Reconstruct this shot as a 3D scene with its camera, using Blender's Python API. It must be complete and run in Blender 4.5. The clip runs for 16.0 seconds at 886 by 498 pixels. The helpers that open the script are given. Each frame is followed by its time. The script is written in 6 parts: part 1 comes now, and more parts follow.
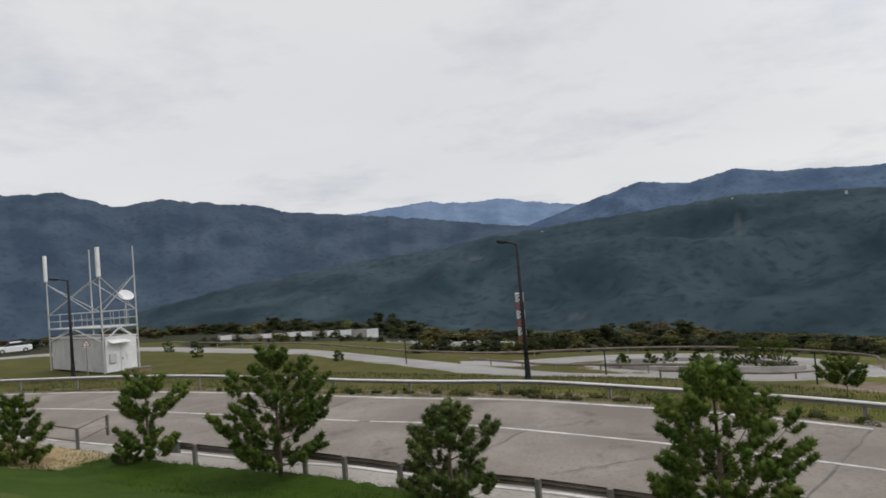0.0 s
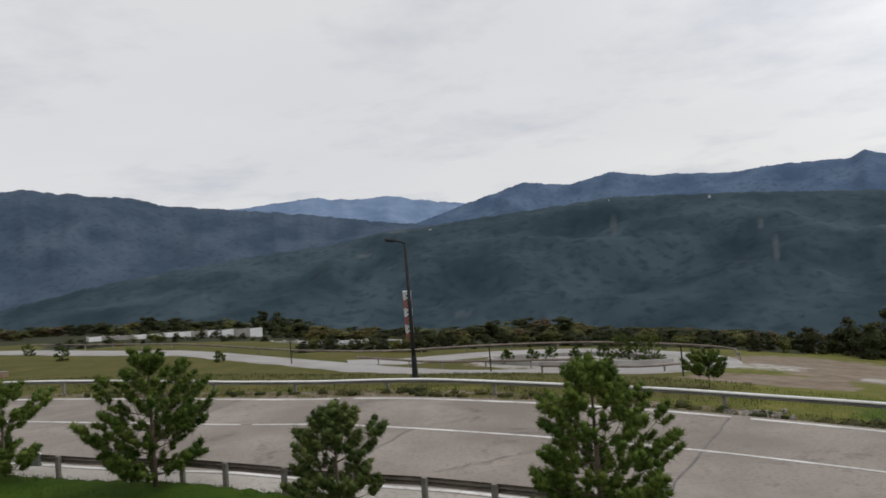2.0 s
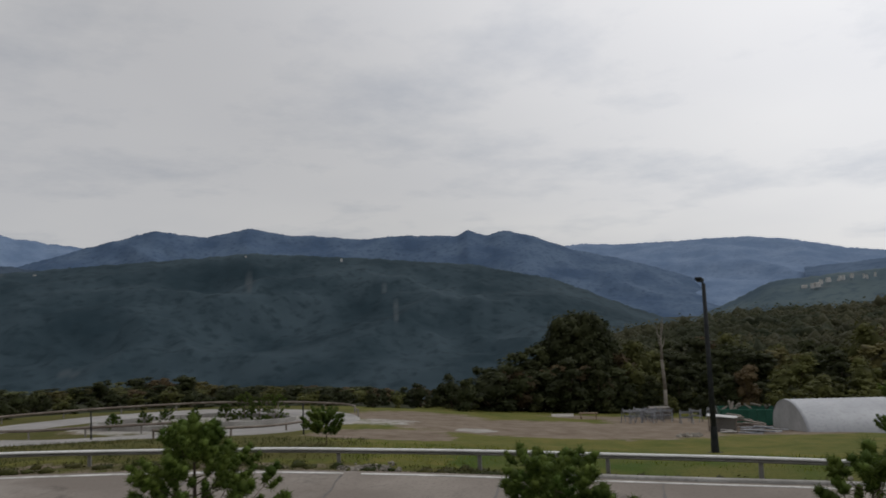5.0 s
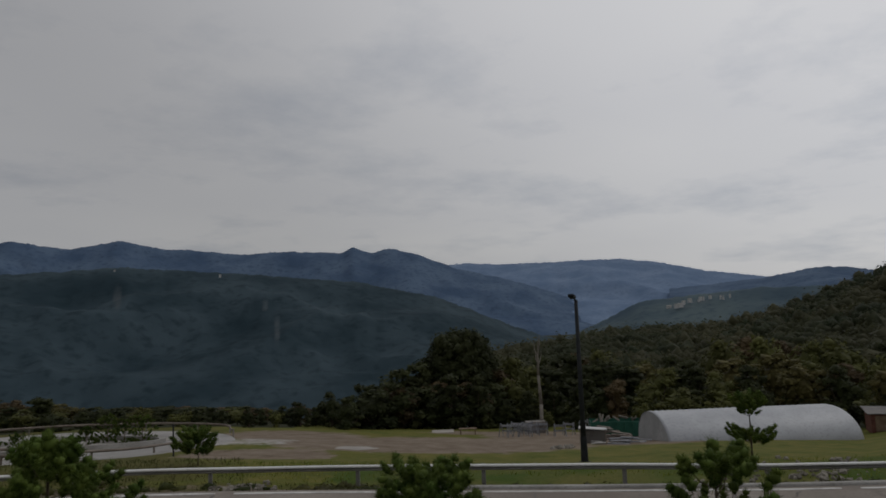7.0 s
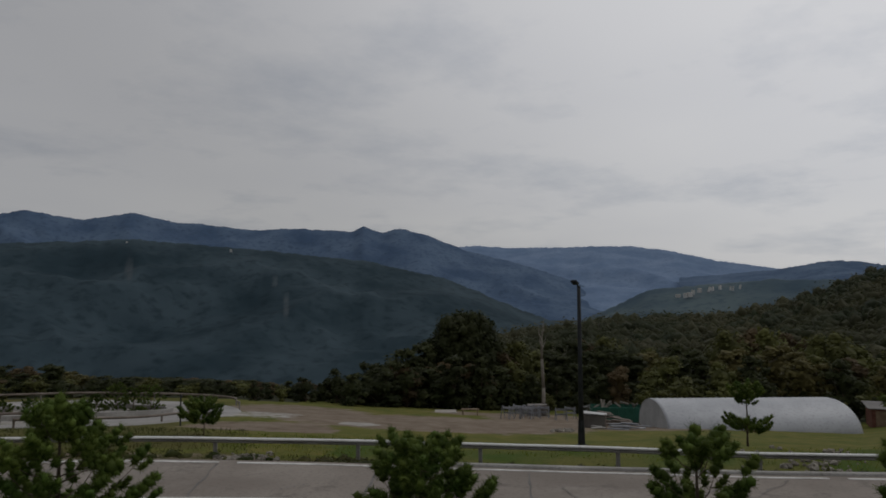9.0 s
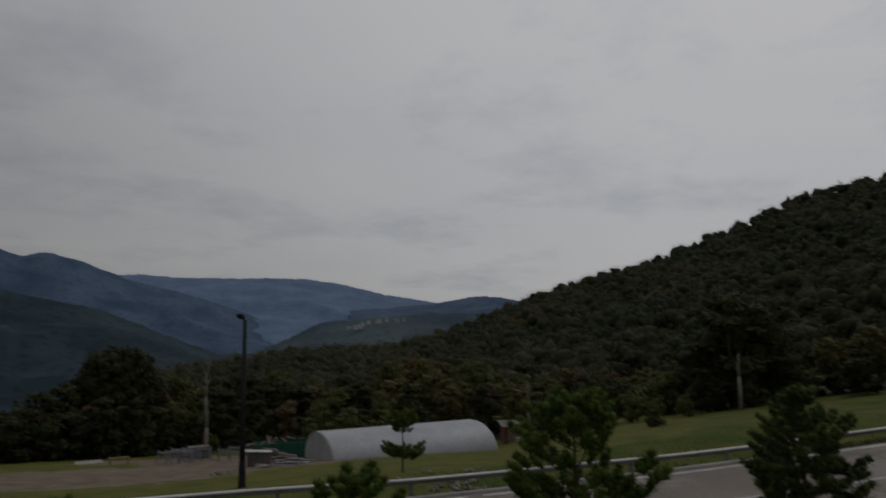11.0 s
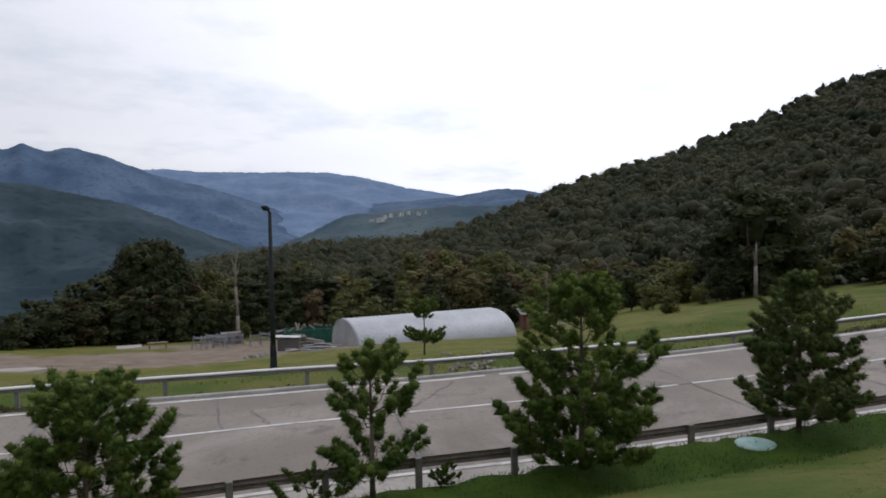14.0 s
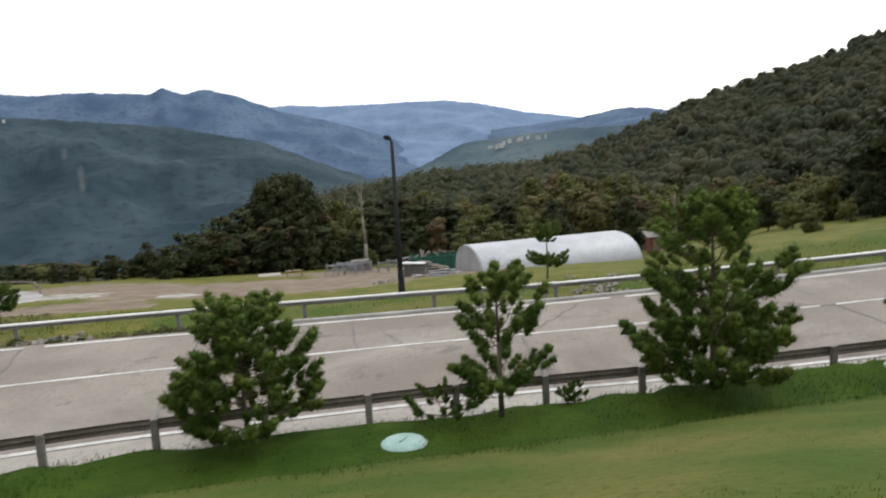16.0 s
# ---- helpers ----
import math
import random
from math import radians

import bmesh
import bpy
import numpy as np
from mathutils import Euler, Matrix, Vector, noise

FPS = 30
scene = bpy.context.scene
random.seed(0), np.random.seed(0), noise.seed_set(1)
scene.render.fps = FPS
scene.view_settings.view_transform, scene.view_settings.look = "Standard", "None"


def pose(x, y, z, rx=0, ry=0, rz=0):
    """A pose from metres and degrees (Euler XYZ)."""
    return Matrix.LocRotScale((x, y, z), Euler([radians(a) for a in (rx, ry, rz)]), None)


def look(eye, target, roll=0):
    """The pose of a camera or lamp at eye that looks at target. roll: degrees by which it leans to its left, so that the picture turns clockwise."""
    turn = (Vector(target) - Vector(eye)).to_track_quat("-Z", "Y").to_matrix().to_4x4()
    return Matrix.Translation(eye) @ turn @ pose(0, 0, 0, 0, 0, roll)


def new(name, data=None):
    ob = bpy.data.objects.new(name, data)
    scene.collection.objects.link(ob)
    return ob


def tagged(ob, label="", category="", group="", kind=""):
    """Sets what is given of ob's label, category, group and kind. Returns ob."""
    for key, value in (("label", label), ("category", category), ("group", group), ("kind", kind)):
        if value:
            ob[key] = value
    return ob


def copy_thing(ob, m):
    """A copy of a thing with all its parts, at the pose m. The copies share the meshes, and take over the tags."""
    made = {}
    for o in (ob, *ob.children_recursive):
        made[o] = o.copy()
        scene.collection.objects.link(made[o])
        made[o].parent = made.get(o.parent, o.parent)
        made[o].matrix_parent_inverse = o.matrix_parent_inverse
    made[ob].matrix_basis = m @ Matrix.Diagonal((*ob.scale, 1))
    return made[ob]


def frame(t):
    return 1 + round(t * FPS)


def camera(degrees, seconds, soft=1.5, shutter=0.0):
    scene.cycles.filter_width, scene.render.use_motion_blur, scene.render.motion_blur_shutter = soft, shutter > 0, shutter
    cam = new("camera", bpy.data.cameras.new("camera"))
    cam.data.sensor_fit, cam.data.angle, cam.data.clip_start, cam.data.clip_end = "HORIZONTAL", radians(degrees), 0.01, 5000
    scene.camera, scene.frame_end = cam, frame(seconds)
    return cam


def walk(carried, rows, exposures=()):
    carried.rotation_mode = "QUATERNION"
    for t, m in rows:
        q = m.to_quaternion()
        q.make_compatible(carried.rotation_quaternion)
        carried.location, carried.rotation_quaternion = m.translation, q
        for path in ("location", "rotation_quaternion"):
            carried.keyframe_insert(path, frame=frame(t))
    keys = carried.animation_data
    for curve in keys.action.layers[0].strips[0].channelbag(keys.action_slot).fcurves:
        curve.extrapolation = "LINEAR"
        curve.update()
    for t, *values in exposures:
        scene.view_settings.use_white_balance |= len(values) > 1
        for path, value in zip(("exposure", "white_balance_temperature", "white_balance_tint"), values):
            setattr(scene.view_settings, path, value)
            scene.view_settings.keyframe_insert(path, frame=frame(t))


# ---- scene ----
# ------------------------------------------------------------ camera
cam = camera(64.87, 16.0, soft=1.7, shutter=0.28)
PATH = [
    (0, pose(-0.34, 0.02, 5.71, 92.41, 4.72, 0.00)),
    (0.5, pose(-0.40, 0.18, 5.77, 92.76, 4.11, -0.43)),
    (1, pose(-0.34, 0.11, 5.78, 92.61, 4.12, -1.88)),
    (1.5, pose(-0.37, 0.01, 5.71, 92.14, 4.67, -6.44)),
    (2, pose(-0.34, 0.07, 5.76, 91.46, 4.59, -9.22)),
    (2.5, pose(-0.36, 0.01, 5.74, 91.41, 4.48, -11.46)),
    (3, pose(-0.26, 0.14, 5.74, 91.26, 3.75, -13.78)),
    (3.5, pose(-0.02, 0.61, 5.65, 91.92, 2.67, -23.40)),
    (4, pose(0.05, 0.58, 5.64, 91.90, 2.98, -31.23)),
    (4.5, pose(0.17, 0.50, 5.68, 92.72, 2.19, -34.79)),
    (5, pose(0.17, 0.52, 5.65, 94.35, 2.47, -38.66)),
    (7.5, pose(0.08, 0.17, 5.51, 95.23, 2.03, -48.59)),
    (8, pose(-0.11, 0.00, 5.51, 94.19, 0.75, -46.02)),
    (10.5, pose(0.34, -0.09, 5.52, 95.43, -0.37, -62.64)),
    (11, pose(0.48, -0.08, 5.59, 96.37, 0.65, -73.67)),
    (11.5, pose(0.17, -0.28, 5.55, 90.35, -0.48, -81.87)),
    (12, pose(0.25, -0.34, 5.56, 86.93, -0.68, -83.43)),
    (12.5, pose(-0.13, -0.48, 5.52, 83.30, 0.66, -77.48)),
    (13, pose(-0.14, -0.39, 5.50, 83.75, 0.84, -75.11)),
    (13.5, pose(-0.05, -0.38, 5.47, 85.83, 0.40, -74.67)),
    (14, pose(-0.00, -0.36, 5.50, 87.60, 0.91, -71.87)),
    (14.5, pose(-0.00, -0.32, 5.49, 88.20, 1.34, -69.60)),
    (15, pose(-0.09, -0.31, 5.50, 85.07, 2.22, -65.27)),
    (15.5, pose(-0.06, -0.31, 5.49, 85.50, 1.57, -65.65)),
    (16, pose(-0.12, -0.36, 5.44, 81.93, 3.38, -62.17)),
]

EXPOSURES = [(0, -0.36, 6500, 10), (0.5, -0.48, 6500, 10), (1, -0.52, 6500, 10), (2, -0.4, 6500, 10), (3, -0.42, 6500, 10), (4, -0.62, 6500, 10), (5, -0.95, 6500, 10),
             (7.5, -1.6, 6450, 10), (8, -1.5, 6450, 10), (10.5, -1.62, 6450, 10), (11, -2.1, 6450, 10), (11.5, -1.65, 6500, 10), (12, -0.82, 6600, 10),
             (12.5, 0.42, 6700, 9), (13, 0.47, 6600, 9), (13.5, 0.2, 6450, 9), (14, -0.5, 6100, 13), (14.5, -0.78, 6200, 13), (15, -0.42, 6350, 9),
             (15.5, -0.24, 6400, 9), (16, 0.18, 6450, 8)]
walk(cam, PATH, EXPOSURES)

# ------------------------------------------------------------ world and sun
SUN_AZ, SUN_EL = -105.0, 48.0      # heading (counter-clockwise from +y) and height of the veiled sun
world = bpy.data.worlds.new("overcast_sky")
scene.world = world
world.use_nodes = True
wn, wl = world.node_tree.nodes, world.node_tree.links
wn.clear()


def wnode(kind, **sets):
    n = wn.new(kind)
    for k, v in sets.items():
        n.inputs[k].default_value = v
    return n


w_out = wn.new("ShaderNodeOutputWorld")
w_sky = wn.new("ShaderNodeTexSky")
w_sky.sky_type, w_sky.sun_disc = "NISHITA", False
w_sky.sun_elevation, w_sky.sun_rotation = radians(SUN_EL), radians(-SUN_AZ)
w_tc = wn.new("ShaderNodeTexCoord")
w_sep = wn.new("ShaderNodeSeparateXYZ")
w_lift = wn.new("ShaderNodeMath")              # the cloud deck is a level ceiling: directions are spread out towards the horizon
w_lift.operation, w_lift.inputs[1].default_value = "MAXIMUM", 0.0
w_lift2 = wn.new("ShaderNodeMath")
w_lift2.operation, w_lift2.inputs[1].default_value = "ADD", 0.13
w_flat = wn.new("ShaderNodeVectorMath")
w_flat.operation = "SCALE"
w_inv = wn.new("ShaderNodeMath")
w_inv.operation, w_inv.inputs[0].default_value = "DIVIDE", 1.0
w_map = wn.new("ShaderNodeMapping")
w_map.inputs["Scale"].default_value = (1.0, 1.0, 0.0)
w_map.inputs["Location"].default_value = (3.35, 1.1, 0.0)
w_n1 = wnode("ShaderNodeTexNoise", Scale=1.15, Detail=9.0, Roughness=0.62)
w_n2 = wnode("ShaderNodeTexNoise", Scale=0.35, Detail=4.0, Roughness=0.55)
w_r1 = wn.new("ShaderNodeValToRGB")
e = w_r1.color_ramp.elements
e[0].position, e[0].color = 0.25, (0.74, 0.765, 0.81, 1)
e[1].position, e[1].color = 0.50, (1.0, 0.99, 0.985, 1)
w_r2 = wn.new("ShaderNodeValToRGB")
e = w_r2.color_ramp.elements
e[0].position, e[0].color = 0.3, (0.87, 0.88, 0.91, 1)
e[1].position, e[1].color = 0.7, (1.0, 1.0, 1.0, 1)
w_mul = wn.new("ShaderNodeMixRGB")
w_mul.blend_type = "MULTIPLY"
w_mul.inputs["Fac"].default_value = 1.0
w_bg_cloud = wnode("ShaderNodeBackground", Strength=1.08)
w_bg_sky = wnode("ShaderNodeBackground", Strength=0.09)
w_mix = wnode("ShaderNodeMixShader", Fac=0.88)
wl.new(w_tc.outputs["Generated"], w_sep.inputs["Vector"])
wl.new(w_sep.outputs["Z"], w_lift.inputs[0])
wl.new(w_lift.outputs["Value"], w_lift2.inputs[0])
wl.new(w_lift2.outputs["Value"], w_inv.inputs[1])
wl.new(w_tc.outputs["Generated"], w_flat.inputs[0])
wl.new(w_inv.outputs["Value"], w_flat.inputs["Scale"])
wl.new(w_flat.outputs["Vector"], w_map.inputs["Vector"])
wl.new(w_map.outputs["Vector"], w_n1.inputs["Vector"])
wl.new(w_map.outputs["Vector"], w_n2.inputs["Vector"])
wl.new(w_n1.outputs["Fac"], w_r1.inputs["Fac"])
wl.new(w_n2.outputs["Fac"], w_r2.inputs["Fac"])
wl.new(w_r1.outputs["Color"], w_mul.inputs["Color1"])
wl.new(w_r2.outputs["Color"], w_mul.inputs["Color2"])
w_dot = wn.new("ShaderNodeVectorMath")
w_dot.operation = "DOT_PRODUCT"
w_dot.inputs[1].default_value = (-math.sin(radians(SUN_AZ)) * math.cos(radians(SUN_EL)), math.cos(radians(SUN_AZ)) * math.cos(radians(SUN_EL)), math.sin(radians(SUN_EL)))
w_glow = wn.new("ShaderNodeMapRange")
w_glow.interpolation_type = "SMOOTHSTEP"
w_glow.inputs["From Min"].default_value, w_glow.inputs["From Max"].default_value = 0.25, 0.98
w_glow.inputs["To Min"].default_value, w_glow.inputs["To Max"].default_value = 1.03, 2.1
w_mul2 = wn.new("ShaderNodeVectorMath")
w_mul2.operation = "SCALE"
wl.new(w_tc.outputs["Generated"], w_dot.inputs[0])
wl.new(w_dot.outputs["Value"], w_glow.inputs["Value"])
wl.new(w_glow.outputs["Result"], w_mul2.inputs["Scale"])
wl.new(w_mul.outputs["Color"], w_mul2.inputs[0])
wl.new(w_mul2.outputs["Vector"], w_bg_cloud.inputs["Color"])
wl.new(w_sky.outputs["Color"], w_bg_sky.inputs["Color"])
wl.new(w_bg_sky.outputs["Background"], w_mix.inputs[1])
wl.new(w_bg_cloud.outputs["Background"], w_mix.inputs[2])
wl.new(w_mix.outputs["Shader"], w_out.inputs["Surface"])

sun = new("sun", bpy.data.lights.new("sun", "SUN"))
sun.data.energy, sun.data.angle, sun.data.color = 0.6, radians(12), (1.0, 0.96, 0.9)
sun_from = Vector((-math.sin(radians(SUN_AZ)) * math.cos(radians(SUN_EL)), math.cos(radians(SUN_AZ)) * math.cos(radians(SUN_EL)),
                   math.sin(radians(SUN_EL))))
sun.matrix_world = look(sun_from * 100, (0, 0, 0))


# ------------------------------------------------------------ materials
def mat(name, a, b, c=None, scale=1.0, fine=30.0, rough=0.8, metal=0.0, bump=0.15, spec=0.3, vary=0.0, island=0.0):
    """A surface of colours a and b in large patches, with c in fine grain; vary and island: brightness by object and by loose piece."""
    m = bpy.data.materials.new(name)
    m.use_nodes = True
    n, l = m.node_tree.nodes, m.node_tree.links
    p = n["Principled BSDF"]
    p.inputs["Roughness"].default_value, p.inputs["Metallic"].default_value = rough, metal
    p.inputs["Specular IOR Level"].default_value = spec
    tc = n.new("ShaderNodeTexCoord")
    n1, n2 = n.new("ShaderNodeTexNoise"), n.new("ShaderNodeTexNoise")
    n1.inputs["Scale"].default_value, n1.inputs["Detail"].default_value = scale, 4.0
    n2.inputs["Scale"].default_value, n2.inputs["Detail"].default_value = fine, 3.0
    l.new(tc.outputs["Object"], n1.inputs["Vector"])
    l.new(tc.outputs["Object"], n2.inputs["Vector"])
    r1 = n.new("ShaderNodeValToRGB")
    r1.color_ramp.elements[0].position, r1.color_ramp.elements[0].color = 0.36, (*a, 1)
    r1.color_ramp.elements[1].position, r1.color_ramp.elements[1].color = 0.64, (*b, 1)
    l.new(n1.outputs["Fac"], r1.inputs["Fac"])
    mx = n.new("ShaderNodeMixRGB")
    cc = c or tuple(0.6 * x for x in a)
    mx.inputs["Color2"].default_value = (*cc, 1)
    r2 = n.new("ShaderNodeMapRange")
    r2.inputs["From Min"].default_value, r2.inputs["From Max"].default_value = 0.5, 0.75
    r2.inputs["To Max"].default_value = 0.7
    l.new(n2.outputs["Fac"], r2.inputs["Value"])
    l.new(r2.outputs["Result"], mx.inputs["Fac"])
    l.new(r1.outputs["Color"], mx.inputs["Color1"])
    last = mx.outputs["Color"]
    for amount, node, socket in ((vary, "ShaderNodeObjectInfo", "Random"), (island, "ShaderNodeNewGeometry", "Random Per Island")):
        if amount:
            src = n.new(node)
            mr = n.new("ShaderNodeMapRange")
            mr.inputs["To Min"].default_value, mr.inputs["To Max"].default_value = 1 - amount, 1 + amount
            hs = n.new("ShaderNodeHueSaturation")
            l.new(src.outputs[socket], mr.inputs["Value"])
            l.new(mr.outputs["Result"], hs.inputs["Value"])
            l.new(last, hs.inputs["Color"])
            last = hs.outputs["Color"]
    l.new(last, p.inputs["Base Color"])
    if bump:
        bp = n.new("ShaderNodeBump")
        bp.inputs["Strength"].default_value, bp.inputs["Distance"].default_value = bump, 0.6 / fine
        l.new(n2.outputs["Fac"], bp.inputs["Height"])
        l.new(bp.outputs["Normal"], p.inputs["Normal"])
    return m


def leaf_mat(name, a, b, scale=0.5, island=0.2, trans=0.25, vary=0.2):
    m = mat(name, a, b, scale=scale, fine=6, rough=0.7, bump=0, spec=0.15, island=island, vary=vary)
    n, l = m.node_tree.nodes, m.node_tree.links
    p = n["Principled BSDF"]
    tr, ms = n.new("ShaderNodeBsdfTranslucent"), n.new("ShaderNodeMixShader")
    ms.inputs["Fac"].default_value = trans
    src = p.inputs["Base Color"].links[0].from_socket
    l.new(src, tr.inputs["Color"])
    l.new(p.outputs["BSDF"], ms.inputs[1])
    l.new(tr.outputs["BSDF"], ms.inputs[2])
    l.new(ms.outputs["Shader"], n["Material Output"].inputs["Surface"])
    return m


CONCRETE = mat("concrete_pavement", (0.17, 0.145, 0.124), (0.236, 0.207, 0.179), (0.135, 0.114, 0.096), scale=0.3, fine=9, rough=0.85, bump=0.1, vary=0.06)


def stained(m, colour, scale, lo, hi, amount):
    """Adds blotchy stains of a colour, stretched by the traffic's wear, to a surface."""
    n, l = m.node_tree.nodes, m.node_tree.links
    p = n["Principled BSDF"]
    src = p.inputs["Base Color"].links[0].from_socket
    tc, nz, mr, mx = n.new("ShaderNodeTexCoord"), n.new("ShaderNodeTexNoise"), n.new("ShaderNodeMapRange"), n.new("ShaderNodeMixRGB")
    nz.inputs["Scale"].default_value, nz.inputs["Detail"].default_value, nz.inputs["Roughness"].default_value = scale, 7.0, 0.68
    nz.inputs["Distortion"].default_value = 0.6
    mr.inputs["From Min"].default_value, mr.inputs["From Max"].default_value, mr.inputs["To Max"].default_value = lo, hi, amount
    mx.inputs["Color2"].default_value = (*colour, 1)
    l.new(tc.outputs["Object"], nz.inputs["Vector"])
    l.new(nz.outputs["Fac"], mr.inputs["Value"])
    l.new(mr.outputs["Result"], mx.inputs["Fac"])
    l.new(src, mx.inputs["Color1"])
    l.new(mx.outputs["Color"], p.inputs["Base Color"])


stained(CONCRETE, (0.085, 0.073, 0.063), 0.6, 0.565, 0.7, 0.8)
stained(CONCRETE, (0.30, 0.275, 0.245), 0.22, 0.52, 0.68, 0.6)
OLD_CONCRETE = mat("old_concrete", (0.24, 0.23, 0.215), (0.36, 0.35, 0.33), (0.18, 0.17, 0.155), scale=0.8, fine=12, rough=0.9, bump=0.2)
LINE = mat("road_paint", (0.40, 0.39, 0.37), (0.6, 0.59, 0.57), (0.22, 0.2, 0.185), scale=0.9, fine=5, rough=0.7, bump=0.05)
TAR = mat("tar_joint", (0.10, 0.093, 0.086), (0.15, 0.14, 0.13), scale=2, fine=20, rough=0.7)
STEEL = mat("galvanised_steel", (0.42, 0.43, 0.43), (0.56, 0.57, 0.57), (0.3, 0.28, 0.26), scale=1.5, fine=25, rough=0.5, metal=0.35, bump=0.05)
RUSTY = mat("weathered_steel", (0.155, 0.128, 0.108), (0.25, 0.215, 0.185), (0.1, 0.068, 0.05), scale=1.2, fine=18, rough=0.75, metal=0.2, bump=0.1)
POST = mat("weathered_post", (0.17, 0.155, 0.14), (0.27, 0.25, 0.23), (0.11, 0.085, 0.07), scale=2.5, fine=20, rough=0.75, metal=0.1, bump=0.1, vary=0.12)
DULL_STEEL = mat("dull_grey_steel", (0.10, 0.093, 0.087), (0.16, 0.152, 0.142), (0.075, 0.06, 0.05), scale=1.2, fine=16, rough=0.6, metal=0.2, bump=0.06)
SHOULDER = mat("pale_shoulder_concrete", (0.28, 0.258, 0.228), (0.37, 0.345, 0.31), (0.20, 0.18, 0.155), scale=0.7, fine=8, rough=0.9, bump=0.15)
RAIL_GREY = mat("weathered_zinc_rail", (0.19, 0.183, 0.172), (0.28, 0.272, 0.26), (0.14, 0.125, 0.11), scale=1.2, fine=16, rough=0.6, metal=0.2, bump=0.06)
BRIGHT_ZINC = mat("bright_zinc_edge", (0.6, 0.6, 0.585), (0.7, 0.7, 0.69), (0.5, 0.49, 0.47), scale=1.0, fine=12, rough=0.55, metal=0.1, bump=0.04)
BLACK = mat("dark_painted_metal", (0.018, 0.02, 0.022), (0.035, 0.037, 0.04), scale=2, fine=30, rough=0.7, spec=0.12, bump=0.03)
WHITE = mat("white_paint", (0.66, 0.67, 0.68), (0.8, 0.8, 0.8), (0.5, 0.5, 0.49), scale=0.8, fine=9, rough=0.55, bump=0.03)
GREY_PANEL = mat("grey_panel", (0.42, 0.42, 0.42), (0.52, 0.52, 0.51), (0.34, 0.33, 0.32), scale=0.6, fine=8, rough=0.6, bump=0.04)
SHEET = mat("corrugated_zinc", (0.3, 0.31, 0.33), (0.39, 0.4, 0.42), (0.25, 0.255, 0.265), scale=0.35, fine=5, rough=0.5, metal=0.25, bump=0.04)
SHEET_END = mat("weathered_zinc", (0.34, 0.345, 0.35), (0.45, 0.455, 0.46), (0.28, 0.28, 0.28), scale=0.6, fine=6, rough=0.6, metal=0.15, bump=0.05)
RED = mat("red_paint", (0.22, 0.06, 0.05), (0.3, 0.09, 0.075), scale=1, fine=14, rough=0.6)
stained(GREY_PANEL, (0.24, 0.185, 0.14), 0.9, 0.56, 0.72, 0.6)
stained(WHITE, (0.36, 0.29, 0.23), 0.9, 0.58, 0.74, 0.6)
DULL_PLASTIC = mat("dull_grey_boards", (0.17, 0.18, 0.2), (0.3, 0.31, 0.33), (0.1, 0.1, 0.11), scale=3, fine=12, rough=0.7, vary=0.35)
BRICK = mat("red_brick_wall", (0.12, 0.05, 0.038), (0.18, 0.08, 0.06), (0.08, 0.035, 0.03), scale=2, fine=14, rough=0.9)
GREEN_PAINT = mat("dark_green_paint", (0.012, 0.075, 0.05), (0.025, 0.11, 0.075), scale=1, fine=12, rough=0.6)
LID = mat("pale_green_lid", (0.26, 0.40, 0.36), (0.36, 0.5, 0.46), (0.2, 0.3, 0.27), scale=3, fine=25, rough=0.6, bump=0.05)
WOOD = mat("weathered_wood", (0.16, 0.11, 0.075), (0.26, 0.19, 0.13), (0.1, 0.07, 0.05), scale=2, fine=22, rough=0.85)
STONE = mat("pale_rubble", (0.15, 0.135, 0.112), (0.24, 0.22, 0.19), (0.1, 0.088, 0.07), scale=2, fine=15, rough=0.9, island=0.25)
BARK = mat("pine_bark", (0.075, 0.055, 0.04), (0.13, 0.10, 0.075), scale=6, fine=40, rough=0.95, bump=0.3)
DEAD = mat("bleached_wood", (0.14, 0.125, 0.105), (0.23, 0.21, 0.18), (0.09, 0.08, 0.065), scale=1.5, fine=14, rough=0.9, bump=0.25)
GLASS = mat("car_glass", (0.02, 0.024, 0.03), (0.03, 0.035, 0.04), scale=1, fine=10, rough=0.1, spec=0.6, bump=0)
RUBBER = mat("tyre_rubber", (0.02, 0.02, 0.02), (0.03, 0.03, 0.03), scale=4, fine=30, rough=0.85)
CAR_WHITE = mat("white_car_paint", (0.72, 0.73, 0.74), (0.78, 0.79, 0.8), scale=1, fine=10, rough=0.3, spec=0.5, bump=0)
CAR_GREY = mat("grey_car_paint", (0.12, 0.13, 0.14), (0.16, 0.17, 0.18), scale=1, fine=10, rough=0.3, spec=0.5, bump=0)
NEEDLE = leaf_mat("pine_needles", (0.046, 0.084, 0.014), (0.115, 0.15, 0.03), scale=1.3, island=0.3, trans=0.25)
NEEDLE_DRY = leaf_mat("dull_pine_needles", (0.042, 0.064, 0.018), (0.095, 0.115, 0.033), scale=1.3, island=0.3, trans=0.25)
LEAF_DARK = leaf_mat("dark_foliage", (0.025, 0.034, 0.012), (0.06, 0.064, 0.022))
LEAF_GREEN = leaf_mat("green_foliage", (0.072, 0.082, 0.022), (0.13, 0.126, 0.037))
LEAF_OCHRE = leaf_mat("turning_foliage", (0.085, 0.078, 0.027), (0.145, 0.122, 0.042))
LEAF_BROWN = leaf_mat("brown_foliage", (0.075, 0.055, 0.028), (0.12, 0.085, 0.042))
# greyer colour and extra translucency stand in for haze over the hillside
FOREST = leaf_mat("hazed_forest_foliage", (0.042, 0.054, 0.028), (0.094, 0.09, 0.048), scale=0.03, island=0.12, trans=0.45, vary=0)


